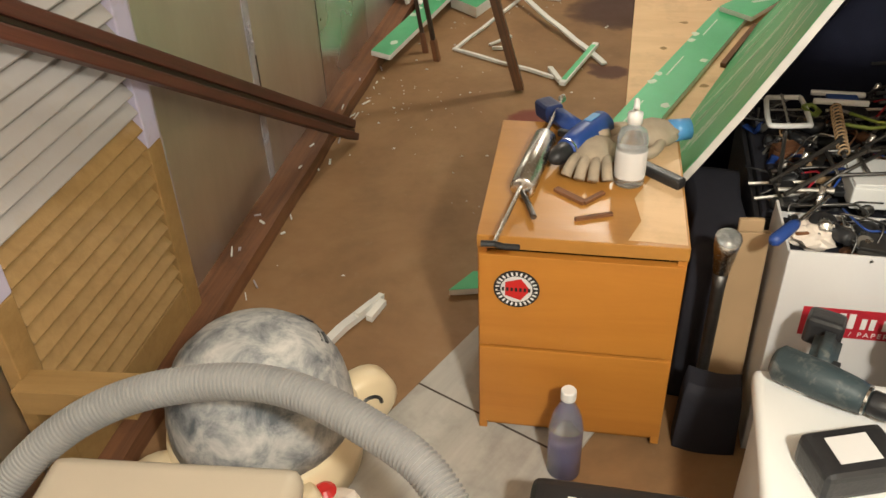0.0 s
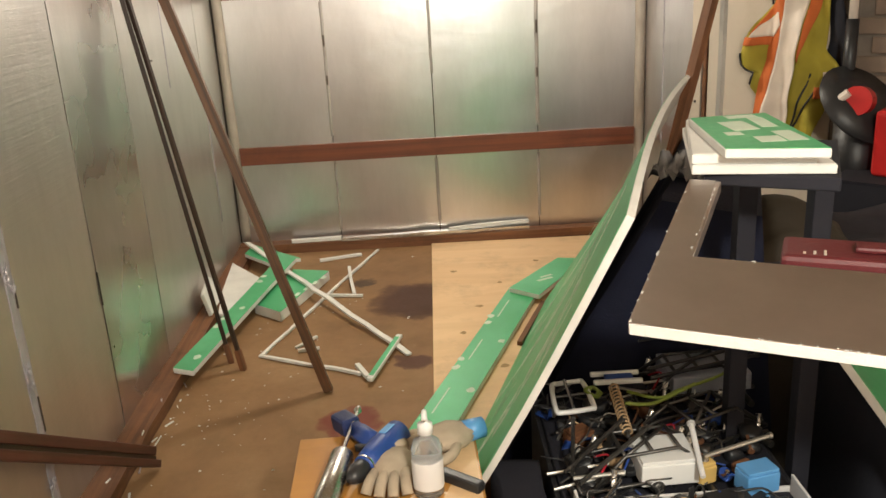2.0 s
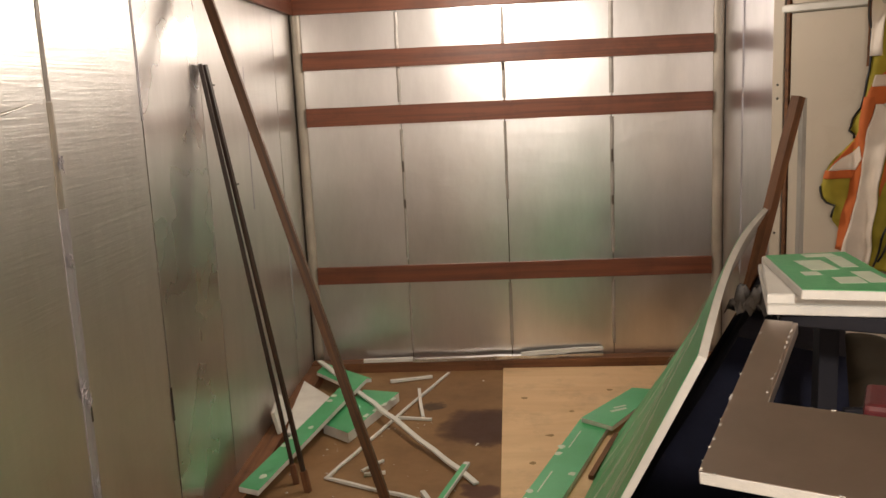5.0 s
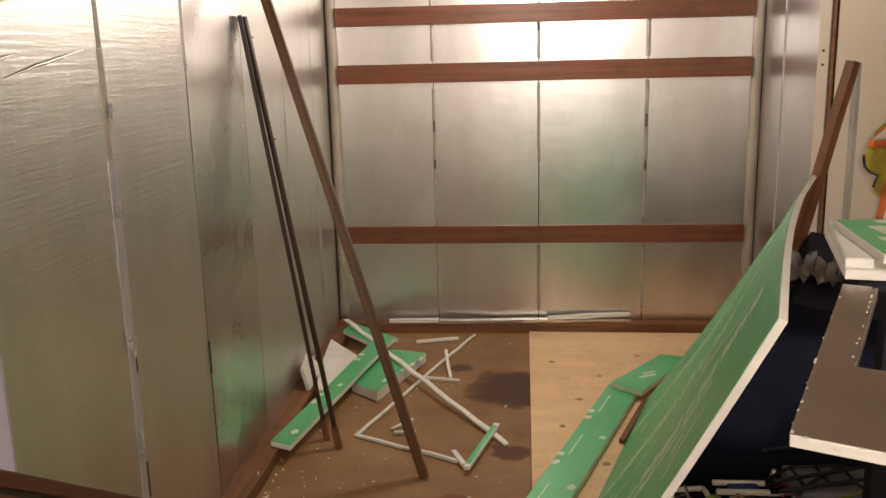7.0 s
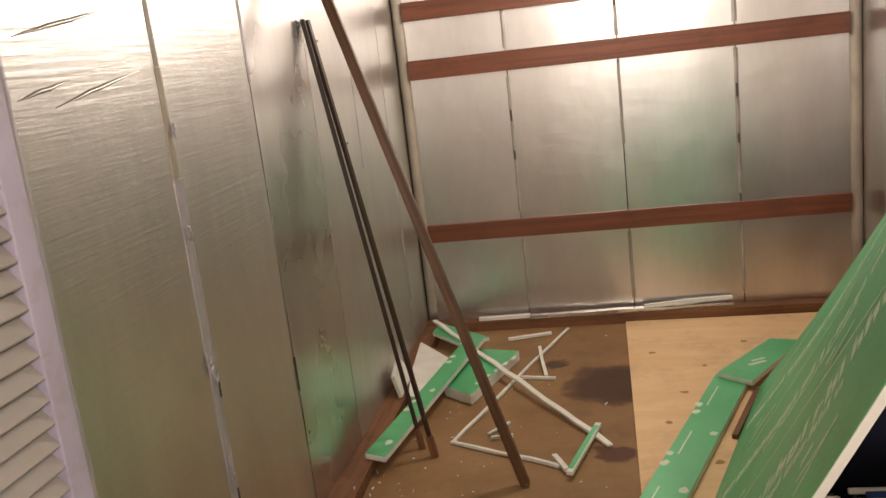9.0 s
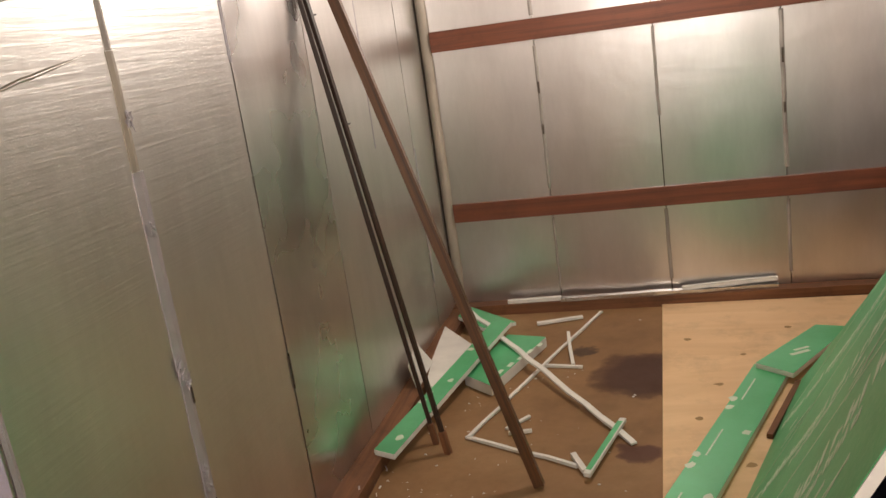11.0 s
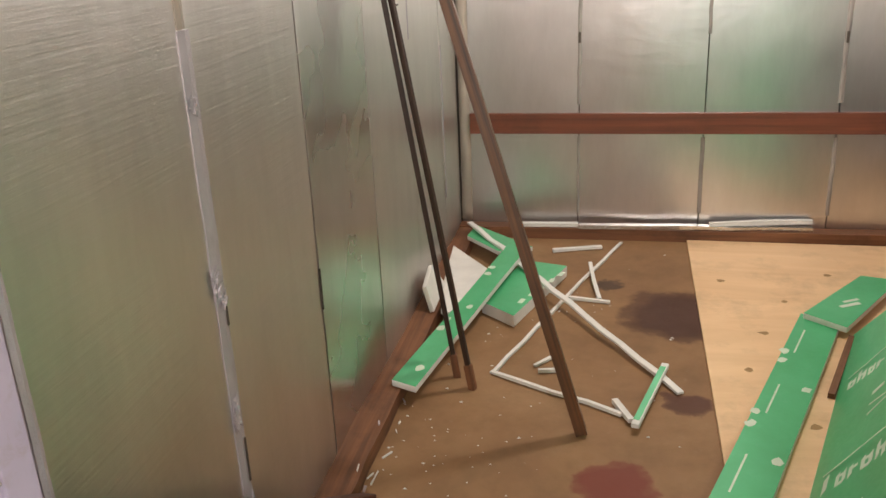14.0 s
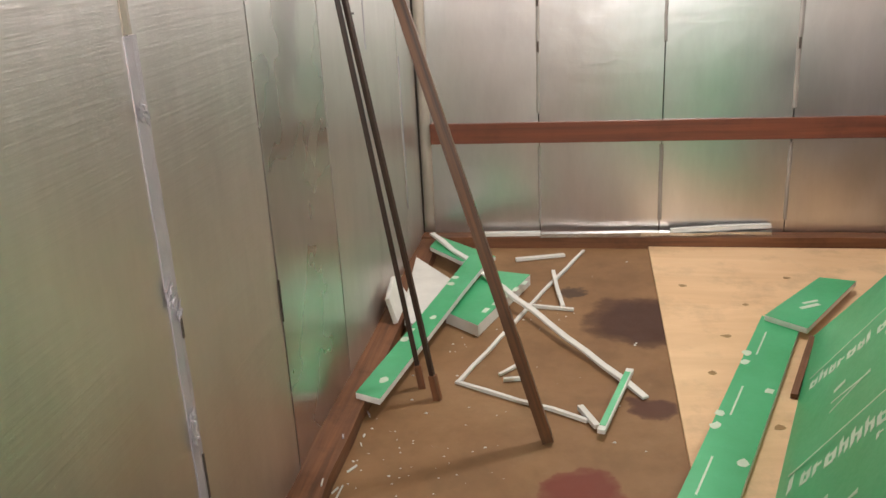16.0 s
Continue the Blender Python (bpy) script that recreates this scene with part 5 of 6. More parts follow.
def car_chassis(m, label, plate, cage, plate_box):
    """A model car's tube chassis: cage bars, shock absorbers, plate, links."""
    ob = thing("model_car_chassis", m, label, "model car chassis", "model car chassis")
    for line in ([(0, -0.07, 0.02), (0.1, -0.075, 0.03), (0.3, -0.06, 0.03)], [(0, 0.07, 0.02), (0.1, 0.075, 0.03), (0.3, 0.06, 0.03)], [(0, -0.07, 0.02), (0, 0.07, 0.02)], [(0.3, -0.06, 0.03), (0.3, 0.06, 0.03)],
                 [(0.02, -0.07, 0.02), (0.1, -0.05, 0.085), (0.22, -0.045, 0.09), (0.3, -0.06, 0.03)], [(0.02, 0.07, 0.02), (0.1, 0.05, 0.085), (0.22, 0.045, 0.09), (0.3, 0.06, 0.03)],
                 [(0.1, -0.05, 0.085), (0.1, 0.05, 0.085)], [(0.22, -0.045, 0.09), (0.22, 0.045, 0.09)], [(0.1, -0.05, 0.085), (0.22, 0.045, 0.09)], [(0.16, -0.047, 0.088), (0.16, 0.047, 0.088)]):
        part("cage_bar", rod(line, 0.0042, 6), cage, ob, smooth=True)
    part("plate", box(plate_box[0], plate_box[1], 0.004), plate, ob)
    for x, y in ((0.06, -0.085), (0.06, 0.085), (0.26, -0.08), (0.26, 0.08)):
        sh = part("shock_absorber", rod([(x, y, 0.0), (x + 0.01, y * 0.8, 0.07)], 0.0075, 8), STEEL, ob, smooth=True)
        part("spring", rod(curved([(x + 0.01 * q / 12 + 0.009 * math.cos(q * 1.7), y * (1 - 0.2 * q / 12) + 0.009 * math.sin(q * 1.7), 0.005 + 0.06 * q / 12) for q in range(13)], 2), 0.002, 5), DARKSTEEL, sh)
    for y in (-0.03, 0.03):
        part("link", rod([(-0.05, y, 0.012), (0.12, y * 0.6, 0.03)], 0.004, 6), ALU, ob)
    for x in (0.02, 0.28):
        part("axle", rod([(x, -0.1, 0.004), (x, 0.1, 0.004)], 0.009, 8), DARKSTEEL, ob)
        part("gearbox", box((x - 0.02, -0.02, -0.004), (x + 0.02, 0.022, 0.028), 0.006), BLACKPL, ob)
    for k in range(4):
        part("wire", rod(curved([(0.05 + 0.05 * k, -0.03, 0.03), (0.08 + 0.05 * k, 0.0, 0.06 + 0.01 * (k % 2)), (0.06 + 0.05 * k, 0.04, 0.035)], 4), 0.0025, 5), (REDPRINT, BLUEPL, BLACKPL, REFLECT)[k], ob)
    return ob


car_chassis(pose(1.44, 1.70, 0.485, 0, 0, 6), "small dark tube chassis with a black plate", BLACKPL, DARKSTEEL, ((0.11, -0.03, 0.02), (0.22, 0.03, 0.034)))
car_chassis(pose(1.65, 2.075, 0.485, 0, 0, 3), "model tube chassis with a blue-grey block under black bars", BLOCKGREY, BLACKPL, ((0.09, -0.07, 0.03), (0.29, 0.08, 0.076)))
car_chassis(pose(1.62, 1.80, 0.478, 0, 0, 22), "small dull tube chassis lying among tools", ALU, DARKSTEEL, ((0.05, -0.03, 0.03), (0.15, 0.03, 0.036)))
cable = thing("green_cable", pose(1.53, 1.95, 0.565), "dull green cable looped over the tools", "cable")
part("loop", rod(curved([(0.08, -0.015, 0.01), (0.14, -0.07, 0.018), (0.2, -0.04, 0.02), (0.33, 0.025, 0.025), (0.42, 0.1, 0.06)], 6), 0.004, 8), LIMEWIRE, cable, smooth=True)
part("loop", rod(curved([(0.06, -0.076, 0.012), (0.12, -0.085, 0.012), (0.18, -0.06, 0.02), (0.24, -0.02, 0.022)], 6), 0.0045, 8), LIMEWIRE, cable, smooth=True)
part("coil", rod(curved([((0.022 - 0.001 * k) * math.cos(k * 1.3), (0.024 - 0.001 * k) * math.sin(k * 1.3), 0.004 * (k % 4)) for k in range(14)], 3), 0.0042, 6), LIMEWIRE, cable, smooth=True)
clamp = thing("steel_clamp", pose(1.47, 1.935, 0.57), "bright white-painted clamp frame on the tool crate", "clamp")
part("frame", rod(curved([(-0.02, 0.068, 0), (0.03, 0.072, 0.002), (0.045, 0.06, 0.002), (0.05, -0.05, 0), (0.04, -0.064, 0), (-0.025, -0.075, 0), (-0.04, -0.06, 0), (-0.034, 0.055, 0), (-0.02, 0.068, 0)], 4), 0.0062, 8), WHITEPL, clamp, smooth=True)
part("cross_bar", rod([(-0.036, 0.0, 0.001), (0.048, 0.012, 0.001)], 0.003, 8), DARKSTEEL, clamp)
part("jaw", box((0.068, 0.045, 0.0), (0.19, 0.058, 0.012), 0.004), WHITEPL, clamp)
part("jaw", box((0.068, 0.09, 0.0), (0.19, 0.102, 0.012), 0.004), WHITEPL, clamp)
part("jaw_pad", box((0.1, 0.06, 0.001), (0.17, 0.088, 0.01), 0.003), BLUEPL, clamp, "blue jaw pad")
part("screw", rod([(0.0, -0.07, 0.008), (0.0, 0.07, 0.008)], 0.004, 8), STEEL, clamp)
damper = thing("spring_damper", along((1.569, 1.742, 0.562), (1.58, 1.96, 0.575))[0], "coil spring damper lying over the tools", "spring")
part("rod", rod([(0, 0, 0.008), (0.218, 0, 0.008)], 0.005, 8), DARKSTEEL, damper)
part("coil", rod([(0.01 + 0.0016 * k, 0.0115 * math.cos(k * 0.7), 0.008 + 0.0115 * math.sin(k * 0.7)) for k in range(124)], 0.0024, 5), CARDBROWN, damper, "dull copper spring coil", smooth=True)
for p0, p1, r_, mat_ in (((1.415, 1.65, 0.548), (1.56, 1.78, 0.585), 0.0045, DARKSTEEL), ((1.44, 1.61, 0.545), (1.605, 1.735, 0.59), 0.005, DARKSTEEL), ((1.43, 1.64, 0.55), (1.465, 1.85, 0.556), 0.0045, DARKSTEEL),
                         ((1.43, 1.635, 0.542), (1.53, 1.64, 0.545), 0.0045, ALU), ((1.68, 2.03, 0.582), (1.96, 2.1, 0.598), 0.005, BLACKPL), ((1.68, 1.99, 0.578), (1.96, 2.05, 0.594), 0.005, BLACKPL),
                         ((1.69, 2.16, 0.6), (1.93, 2.2, 0.61), 0.004, BLACKPL), ((1.71, 1.66, 0.56), (1.86, 1.7, 0.575), 0.005, ALU), ((1.69, 1.6, 0.55), (1.7, 1.72, 0.6), 0.006, CARDWHITE)):
    ob = thing("thin_rod", along(p0, p1)[0], "thin metal rod lying across the tools", "rod", "rods on the crate")
    ln = (Vector(p1) - Vector(p0)).length
    part("shaft", rod([(0, 0, 0), (ln, 0, 0)], r_, 8), mat_, ob)
    part("tip", rod([(ln, 0, 0), (ln + 0.008, 0, 0)], r_ * 1.5, 8), mat_, ob)
for name, x, y, z, sx, sy, sz, rz, mat_, text, cat in (
        ("white_box", 1.575, 1.64, 0.505, 0.125, 0.11, 0.05, 3, WHITEPL, "plain white box standing among the tools", "box"), ("tape_dispenser", 1.775, 1.575, 0.51, 0.075, 0.05, 0.045, 15, SKYBLUE, "bright blue tape dispenser among tools", "tape"),
        ("black_pouch", 1.69, 1.47, 0.5, 0.09, 0.09, 0.035, 10, BLACKPL, "black zipped pouch in the carton", "pouch"), ("yellow_case", 1.70, 1.64, 0.5, 0.04, 0.03, 0.04, 20, YELLOWPL, "small yellow case among the tools", "case"),
        ("wood_block", 1.47, 1.84, 0.455, 0.06, 0.05, 0.05, 30, OLDWOOD, "short wooden block among the tools", "block"), ("socket_set", 1.56, 1.47, 0.5, 0.1, 0.06, 0.02, -12, DARKSTEEL, "dark steel socket set in the carton", "socket set")):
    ob = thing(name, pose(x, y, z, 0, 0, rz), text, cat)
    part("body", box((0, 0, 0), (sx, sy, sz), 0.004), mat_, ob)
    part("lid", box((0.002, 0.002, sz + 0.0004), (sx - 0.002, sy - 0.002, sz + 0.008), 0.002), mat_, ob)
driver = thing("screwdriver", pose(1.395, 1.415, 0.548, 0, -3, 53), "blue-handled screwdriver across the crate edge", "screwdriver")
part("handle", rod([(0, 0, 0.012), (0.01, 0, 0.012), (0.07, 0, 0.012), (0.085, 0, 0.012)], 0.012, 10, radii=[0.008, 0.013, 0.012, 0.007]), BLUEPL, driver, smooth=True)
part("shank", rod([(0.085, 0, 0.012), (0.2, 0, 0.012)], 0.004, 8), STEEL, driver)
rag = tagged(part("cream_rag", bmesh.new(), REFLECT), "crumpled cream rag at the carton's edge", "rag")
own = bmesh.new()
bmesh.ops.create_icosphere(own, subdivisions=3, radius=0.06)
for v in own.verts:
    v.co *= 1 + 0.5 * noise.noise(v.co * 30)
    v.co.z *= 0.4
own.to_mesh(rag.data)
own.free()
rag.matrix_basis = pose(1.49, 1.52, 0.515) @ Matrix.Diagonal((0.8, 0.6, 1, 1))
rnd = random.Random(21)


def loose_part(kind, m, tone):
    """One small thing of the clutter, a few centimetres long."""
    ob = thing(kind, m, "small %s in the heaped clutter" % kind.replace("_", " "), kind.replace("_", " "), "loose clutter")
    ln = rnd.uniform(0.02, 0.06)
    if kind == "bolt":
        part("shank", rod([(0, 0, 0.006), (ln * 0.7, 0, 0.006)], 0.0035, 6), tone, ob)
        part("head", rod([(-0.006, 0, 0.006), (-0.0002, 0, 0.006)], 0.0075, 6), tone, ob)
    elif kind == "spanner":
        part("shaft", box((0, -0.004, 0.004), (ln * 1.7, 0.004, 0.008), 0.0015), tone, ob)
        part("jaw", rod([(-0.004, 0, 0.003), (-0.004, 0, 0.0095)], 0.011, 8), tone, ob)
    elif kind == "small_motor":
        part("can", rod([(0, 0, 0.015), (0.004, 0, 0.015), (0.035, 0, 0.015), (0.038, 0, 0.015)], 0.015, 12, radii=[0.011, 0.015, 0.015, 0.012]), tone, ob, smooth=True)
        part("spindle", rod([(0.038, 0, 0.015), (0.05, 0, 0.015)], 0.003, 6), STEEL, ob)
    elif kind == "angle_iron":
        part("foot", box((0, 0, 0.001), (ln, 0.018, 0.004), 0.001), tone, ob)
        part("upright", box((0, 0, 0.0043), (0.003, 0.018, 0.03), 0.001), tone, ob)
    elif kind == "steel_washer":
        part("disc", rod([(0, 0, 0.003), (0, 0, 0.01)], rnd.uniform(0.01, 0.018), 14), tone, ob)
        part("hub", rod([(0, 0, 0.0102), (0, 0, 0.018)], 0.005, 8), STEEL, ob)
    elif kind == "tape_reel":
        part("reel", turned([(0.014, 0.0), (0.024, 0.001), (0.027, 0.008), (0.027, 0.016), (0.024, 0.023), (0.014, 0.024)], 16), BLACKPL, ob, smooth=True)
        part("core", turned([(0.004, 0.004), (0.0135, 0.003), (0.0135, 0.021), (0.004, 0.02)], 14), tone, ob)
    else:
        part("wire", rod(curved([(rnd.uniform(-0.01, 0.01) + 0.03 * q, rnd.uniform(-0.03, 0.03), 0.006 + rnd.uniform(0, 0.05)) for q in range(5)], 4), 0.0024, 5), tone, ob, smooth=True)
        part("plug", box((-0.012, -0.006, 0.0), (-0.002, 0.006, 0.012), 0.002), BLACKPL, ob)
    return ob


KINDS = ("bolt", "bolt", "spanner", "small_motor", "angle_iron", "angle_iron", "steel_washer", "tape_reel", "tangled_wire", "tangled_wire")
TONES = (STEEL, ALU, DARKSTEEL, DARKSTEEL, DARKSTEEL, BLACKPL, BLACKPL, OLDWOOD, DARKSTEEL, BLACKPL, BLACKPL, OLDWOOD, CARDBROWN, BLUEPL)
for k in range(235):
    if k < 80:
        x, y, z = rnd.uniform(1.50, 1.83), rnd.uniform(1.49, 1.575), 0.491
    else:
        x, y, z = rnd.uniform(1.43, 1.89), rnd.uniform(1.66, 2.11), 0.476
    loose_part(rnd.choice(KINDS), pose(x, y, z + rnd.choice((0, 0, 0.01, 0.025)), rnd.uniform(-25, 25), rnd.uniform(-25, 25), rnd.uniform(0, 360)), rnd.choice(TONES))
tube = thing("thin_rod", along((1.87, 1.98, 0.455), (1.86, 1.93, 0.64))[0], "thin steel rod standing in the crate", "rod")
part("shaft", rod([(0, 0, 0), (0.19, 0, 0)], 0.005, 8), STEEL, tube)
part("tip", rod([(0.19, 0, 0), (0.2, 0, 0)], 0.008, 8), DARKSTEEL, tube)

# ---- far right: coat, broom, tools on the angled wall ----
tb = plank("timber_prop", (1.80, 2.985, 0.0), (2.183, 3.09, 1.525), 0.034, 0.03, OLDWOOD, "square timber prop standing behind the leaning board", "timber prop", up=(-1, -0.6, 0.3), wob=0.001)

plank("timber_prop", (2.205, 3.12, 0.0), (2.2, 3.108, 1.523), 0.018, 0.018, PLYGREY, "thin grey timber standing upright beside the prop", "timber prop", up=(-1, -0.6, 0.3), wob=0.001)


def on_panel(s, z, d):
    return Vector((X1, 4.1, 0)) + PD * s + PN * d + Vector((0, 0, z))


def coat_depth(s, z):
    return 0.075 + 0.026 * math.sin(30 * s + 5 * z) + 0.016 * math.sin(61 * s - 9 * z) + 0.016 * math.sin(5.5 * z) + 0.03 * noise.noise(Vector((s * 14, z * 9, 3)))


def coat_piece(name, edges, z0, z1, n, lift, material, parent):
    """A length of cloth between two edges that wander with height."""
    own = bmesh.new()
    rows = []
    for i in range(n + 1):
        z = z0 + (z1 - z0) * i / n
        a, b_ = edges(z)
        rows.append([own.verts.new(on_panel(a + (b_ - a) * k / 12, z, coat_depth(a + (b_ - a) * k / 12, z) + lift)) for k in range(13)])
    for r0, r1 in zip(rows, rows[1:]):
        for k in range(12):
            own.faces.new((r0[k], r0[k + 1], r1[k + 1], r1[k]))
    back = bmesh.ops.extrude_face_region(own, geom=list(own.faces))
    for v in back["geom"]:
        if isinstance(v, bmesh.types.BMVert):
            v.co -= PN * 0.004
    return part(name, own, material, parent, smooth=True)


def between(z, stops):
    """A width that runs straight from one height to the next."""
    for (z0, a), (z1, b_) in zip(stops, stops[1:]):
        if z <= z1:
            return a + (b_ - a) * max(0.0, z - z0) / (z1 - z0)
    return stops[-1][1]


def coat_left(z):
    return between(z, ((0.8, 0.37), (0.9, 0.345), (0.99, 0.302), (1.06, 0.318), (1.07, 0.262), (1.12, 0.25), (1.2, 0.28), (1.34, 0.376), (1.36, 0.352), (1.41, 0.367), (1.46, 0.419), (1.6, 0.44), (1.82, 0.421), (1.97, 0.425)))


def coat_right(z):
    return between(z, ((0.8, 0.575), (0.86, 0.594), (0.92, 0.61), (1.02, 0.672), (1.055, 0.691), (1.1, 0.64), (1.15, 0.592), (1.37, 0.613), (1.5, 0.61), (1.6, 0.599), (1.8, 0.58), (1.97, 0.575)))


def slant(a, b, z0, k):
    """Edges of a band that runs aslant across the cloth."""
    return lambda z: (a + k * (z - z0), b + k * (z - z0))


coat = thing("safety_coat", Matrix.Identity(4), "crumpled yellow and orange safety coat hanging on the wall", "coat")
coat_piece("cloth", lambda z: (coat_left(z), coat_right(z)), 0.78, 1.97, 70, 0.0, HIVIS, coat)
coat_piece("reflective_band", lambda z: (between(z, ((0.8, 0.338), (1.47, 0.472))), between(z, ((0.8, 0.452), (1.47, 0.546)))), 0.8, 1.47, 30, 0.011, REFLECT, coat)
coat_piece("orange_band", lambda z: (between(z, ((0.8, 0.3), (0.94, 0.322), (1.47, 0.425))), between(z, ((0.8, 0.336), (1.47, 0.47)))), 0.86, 1.5, 26, 0.008, ORANGECLOTH, coat)
coat_piece("orange_band", lambda z: (between(z, ((1.1, 0.5), (1.45, 0.545))), between(z, ((1.1, 0.503), (1.3, 0.56), (1.45, 0.6)))), 1.1, 1.45, 14, 0.008, ORANGECLOTH, coat)
coat_piece("orange_band", lambda z: (between(z, ((1.45, 0.425), (1.53, 0.45), (1.62, 0.5))), between(z, ((1.45, 0.6), (1.53, 0.605), (1.62, 0.53)))), 1.46, 1.62, 8, 0.006, ORANGECLOTH, coat)
coat_piece("orange_band", slant(0.3, 0.36, 1.21, 0.62), 1.21, 1.36, 8, 0.007, ORANGECLOTH, coat)
coat_piece("reflective_band", lambda z: (between(z, ((1.2, 0.3), (1.25, 0.335), (1.3, 0.4))), between(z, ((1.2, 0.385), (1.25, 0.425), (1.3, 0.412)))), 1.2, 1.3, 8, 0.013, REFLECT, coat)
coat_piece("orange_band", slant(0.268, 0.375, 1.16, 0.25), 1.165, 1.2, 4, 0.012, ORANGECLOTH, coat)
coat_piece("reflective_band", lambda z: (between(z, ((1.42, 0.53), (1.47, 0.49), (1.52, 0.58))), between(z, ((1.42, 0.57), (1.445, 0.612), (1.52, 0.612)))), 1.42, 1.515, 6, 0.016, REFLECT, coat)
coat_piece("reflective_band", slant(0.462, 0.528, 1.54, 0.1), 1.54, 1.585, 4, 0.014, REFLECT, coat)
coat_piece("orange_band", slant(0.56, 0.612, 1.37, 0.05), 1.37, 1.425, 4, 0.012, ORANGECLOTH, coat)
coat_piece("reflective_band", slant(0.432, 0.48, 1.67, -0.02), 1.66, 1.97, 10, 0.012, REFLECT, coat)
coat_piece("brown_lining", slant(0.422, 0.434, 1.67, -0.02), 1.62, 1.97, 10, 0.007, OLDWOOD, coat)
coat_piece("reflective_band", lambda z: (0.6, between(z, ((1.0, 0.65), (1.06, 0.612)))), 1.0, 1.06, 4, 0.011, REFLECT, coat)
coat_piece("orange_band", lambda z: (0.57, between(z, ((0.95, 0.63), (1.0, 0.65)))), 0.95, 0.998, 4, 0.011, ORANGECLOTH, coat)


def piping(edge, z0, z1, n):
    line = [on_panel(edge(z0 + (z1 - z0) * k / n), z0 + (z1 - z0) * k / n, coat_depth(edge(z0 + (z1 - z0) * k / n), z0 + (z1 - z0) * k / n) + 0.006) for k in range(n + 1)]
    part("piping", rod(line, 0.0045, 6), BLACKPL, coat, "black edge piping", smooth=True)


piping(coat_left, 1.0, 1.13, 8)
piping(coat_left, 1.33, 1.46, 8)
piping(coat_left, 1.46, 1.9, 16)
piping(coat_right, 1.35, 1.5, 6)
piping(lambda z: 0.47 + 0.3 * (z - 0.8), 0.8, 1.05, 10)
piping(lambda z: 0.5 + 0.55 * (z - 0.85), 0.82, 0.98, 6)
piping(lambda z: 0.52 + 1.4 * (1.62 - z), 1.56, 1.62, 6)
part("hook", rod([on_panel(0.53, 1.975, 0.0), on_panel(0.53, 1.96, 0.09)], 0.006, 8), DARKSTEEL, coat)
dark = thing("dark_coat", Matrix.Identity(4), "dark navy coat hanging beside the safety coat", "coat")
coat_piece("cloth", lambda z: (0.54 + 0.04 * math.sin(4 * z), 0.66 + 0.03 * math.sin(7 * z)), 1.0, 1.75, 16, -0.03, BLACKSTUFF, dark)
part("hook", rod([on_panel(0.6, 1.75, 0.0), on_panel(0.6, 1.74, 0.05)], 0.005, 8), DARKSTEEL, dark)
trim_ = thing("grass_trimmer", Matrix.Identity(4), "grass trimmer with a round black guard leaning on the wall", "trimmer")
part("shaft", rod([on_panel(0.70, 1.95, 0.12), on_panel(0.725, 1.28, 0.17)], 0.017, 12), REFLECT, trim_, "pale speckled shaft", smooth=True)
part("grip", rod([on_panel(0.725, 1.28, 0.17), on_panel(0.735, 0.98, 0.2)], 0.024, 12), BLACKPL, trim_, smooth=True)
guard = part("guard", turned([(0.05, 0.015), (0.172, 0.0), (0.176, 0.01), (0.06, 0.035)], 28), BLACKPL, trim_, smooth=True)
guard.matrix_basis = Matrix.Translation(on_panel(0.81, 0.97, 0.28)) @ pose(0, 0, 0, 48, 0, 20)
part("spool", rod([on_panel(0.82, 0.99, 0.3), on_panel(0.82, 1.0, 0.36)], 0.055, 16), REDPL, trim_)
part("lever", rod([on_panel(0.74, 0.985, 0.36), on_panel(0.79, 1.03, 0.36)], 0.016, 8), REFLECT, trim_)
part("engine", rod([on_panel(0.8, 0.93, 0.24), on_panel(0.8, 0.55, 0.24)], 0.09, 18), BLACKPL, trim_, smooth=True)
part("foot", rod([on_panel(0.8, 0.55, 0.24), on_panel(0.8, 0.0, 0.24)], 0.03, 12), BLACKPL, trim_)
can = thing("fuel_can", PANEL_AT @ pose(0.9, -0.4, 0.025), "red fuel can standing on a dark box", "fuel can")
part("body", box((0, 0, 0.705), (0.26, 0.16, 0.95), 0.02, 3), REDPL, can)
part("spout", rod([(0.06, 0.08, 0.95), (0.06, 0.08, 0.985)], 0.025, 14), BLACKPL, can)
part("handle", rod(curved([(0.1, 0.08, 0.945), (0.12, 0.08, 0.99), (0.21, 0.08, 0.99), (0.23, 0.08, 0.945)], 4), 0.01, 8), REDPL, can, smooth=True)
stand = thing("dark_box", PANEL_AT @ pose(0.8, -0.5, 0.0), "tall dark box under the fuel can", "box")
part("body", box((0, 0, 0), (0.4, 0.3, 0.725), 0.01), BLACKSTUFF, stand)
part("lid", box((-0.004, -0.004, 0.7253), (0.404, 0.304, 0.7295), 0.001), BLACKSTUFF, stand)
coil = thing("rope_coil", Matrix.Identity(4), "coil of pink rope hanging on the brick wall", "rope")
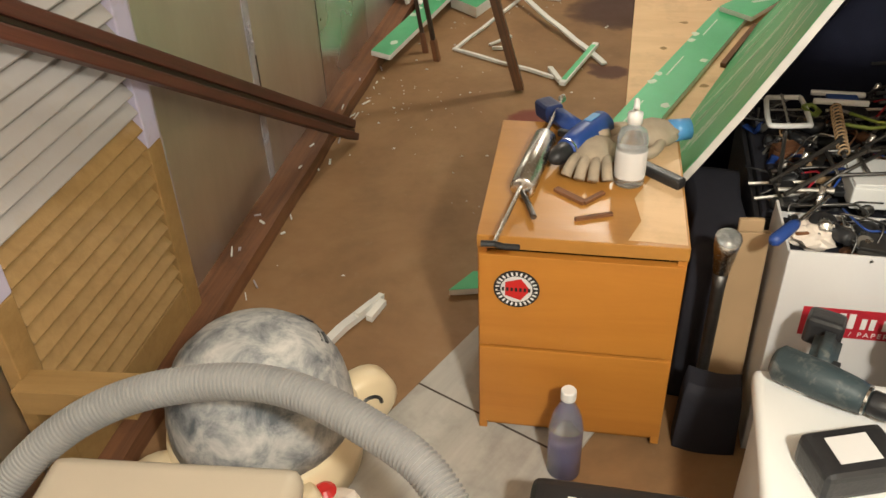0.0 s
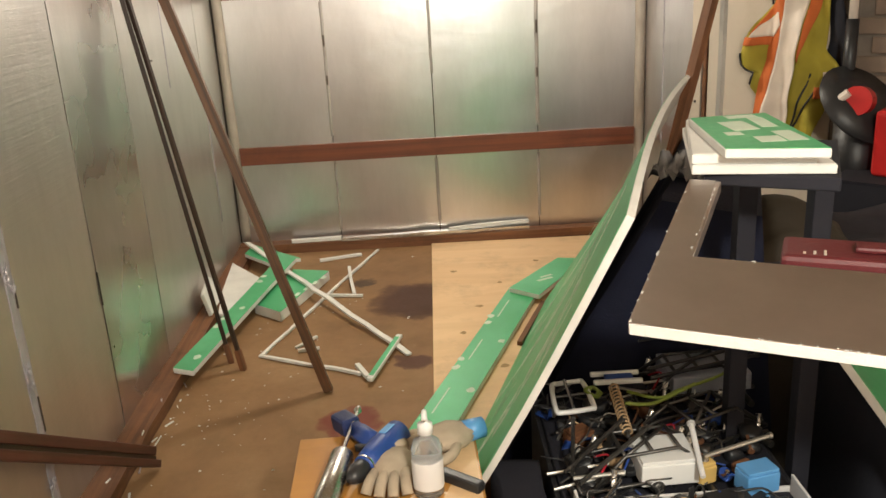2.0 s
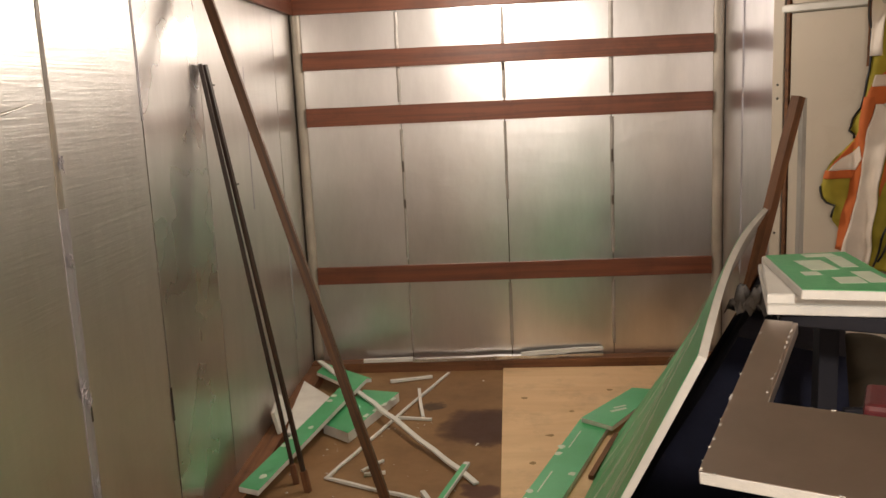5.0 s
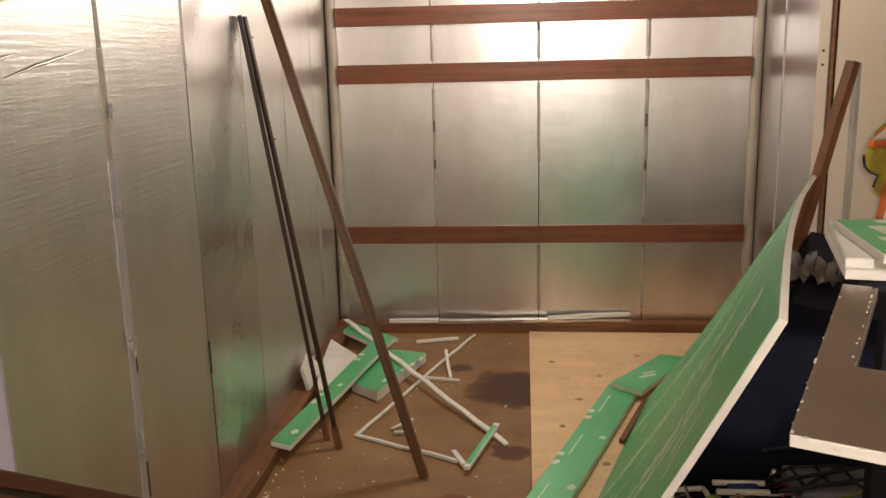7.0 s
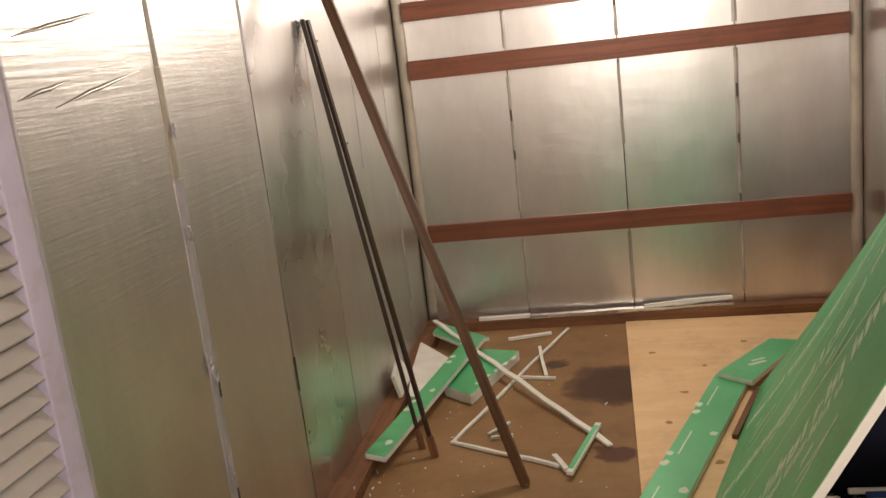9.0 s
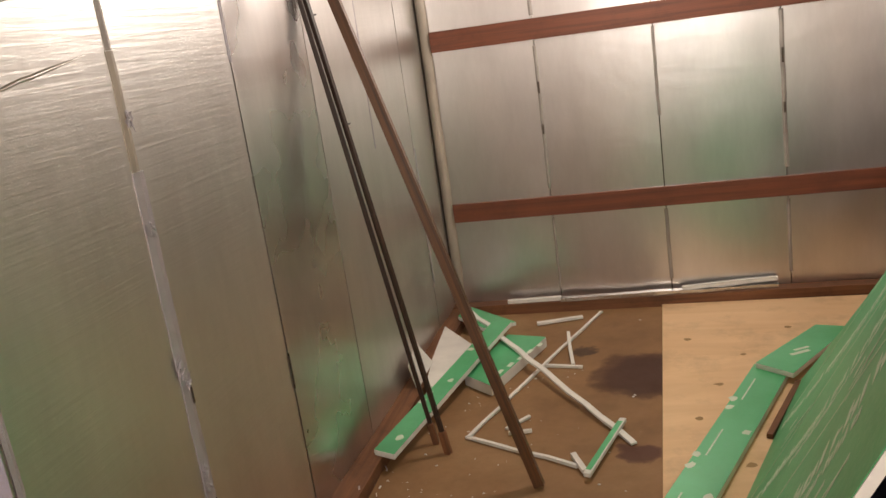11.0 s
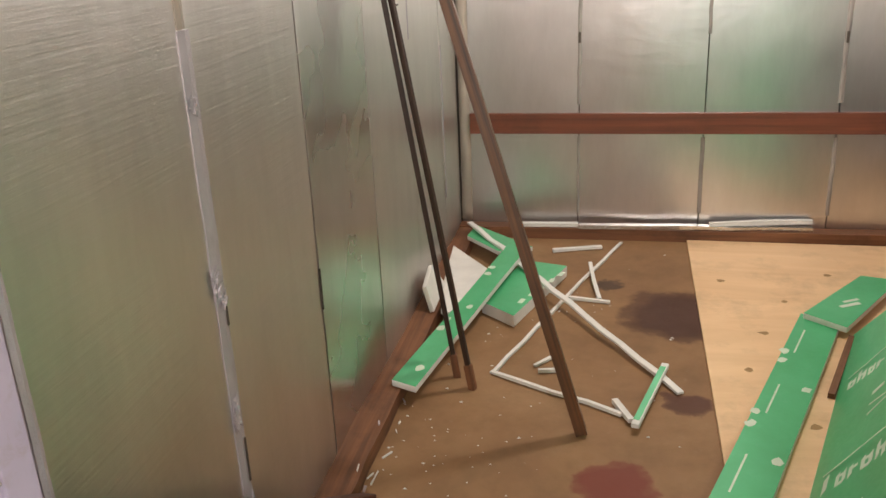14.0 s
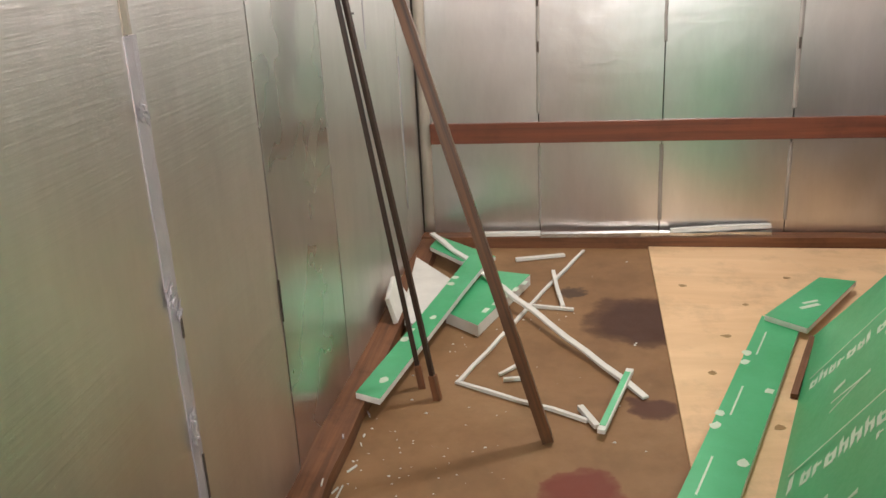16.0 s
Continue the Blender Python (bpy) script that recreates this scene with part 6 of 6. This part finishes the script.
for k in range(5):
    part("strand", rod([on_panel(0.95 + (0.035 + 0.008 * k) * math.cos(a * 0.4), 1.2 + (0.11 + 0.012 * k) * math.sin(a * 0.4), 0.03 + 0.01 * k) for a in range(17)], 0.008, 6), REDPRINT if k % 2 else REFLECT, coil, smooth=True)
part("knot", rod([on_panel(0.95, 1.12, 0.06), on_panel(0.95, 1.05, 0.05)], 0.03, 10), REFLECT, coil, smooth=True)
part("nail", rod([on_panel(0.95, 1.33, 0.0), on_panel(0.95, 1.33, 0.08)], 0.004, 6), DARKSTEEL, coil)
for s, z, rot in ((0.80, 1.72, 0), (0.92, 1.62, 1), (1.04, 1.74, 0), (0.86, 1.5, 1), (1.1, 1.5, 0)):
    ob = thing("garden_tool", Matrix.Identity(4), "dark steel hand tool hung on the brick wall", "garden tool", "hung tools")
    part("shaft", rod([on_panel(s, z + 0.22, 0.03), on_panel(s + 0.03, z, 0.03)], 0.01, 8), OLDWOOD, ob)
    for k in range(5):
        part("tine", rod([on_panel(s - 0.03 + 0.03 * k, z - 0.12, 0.05), on_panel(s - 0.03 + 0.03 * k, z - 0.02, 0.035)], 0.005, 6), DARKSTEEL, ob)
    part("head", rod([on_panel(s - 0.035, z - 0.01, 0.03), on_panel(s + 0.095, z - 0.01, 0.03)], 0.009, 8), DARKSTEEL if rot else STEEL, ob)
    part("nail", rod([on_panel(s, z + 0.2, 0.0), on_panel(s, z + 0.2, 0.04)], 0.004, 6), DARKSTEEL, ob)

# bricks of the angled wall
own = box((0.004, 0, 0.004), (0.211, 0.012, 0.069), 0.004, 1)
first = part("brick", own, BRICKM, wall_angled)
rnd = random.Random(9)
k = 0
for row in range(31):
    z = row * 0.075
    for col in range(-1, 4):
        s = 0.64 + (col + (0.5 if row % 2 else 0)) * 0.225
        if s < 0.635 or s + 0.215 > 1.345:
            continue
        mm = pose(s, -0.012 - rnd.uniform(0, 0.003), z + 0.003, 0, 0, rnd.uniform(-0.4, 0.4))
        if k == 0:
            first.matrix_basis = mm
        else:
            shared("brick", first.data, wall_angled, mm)
        k += 1
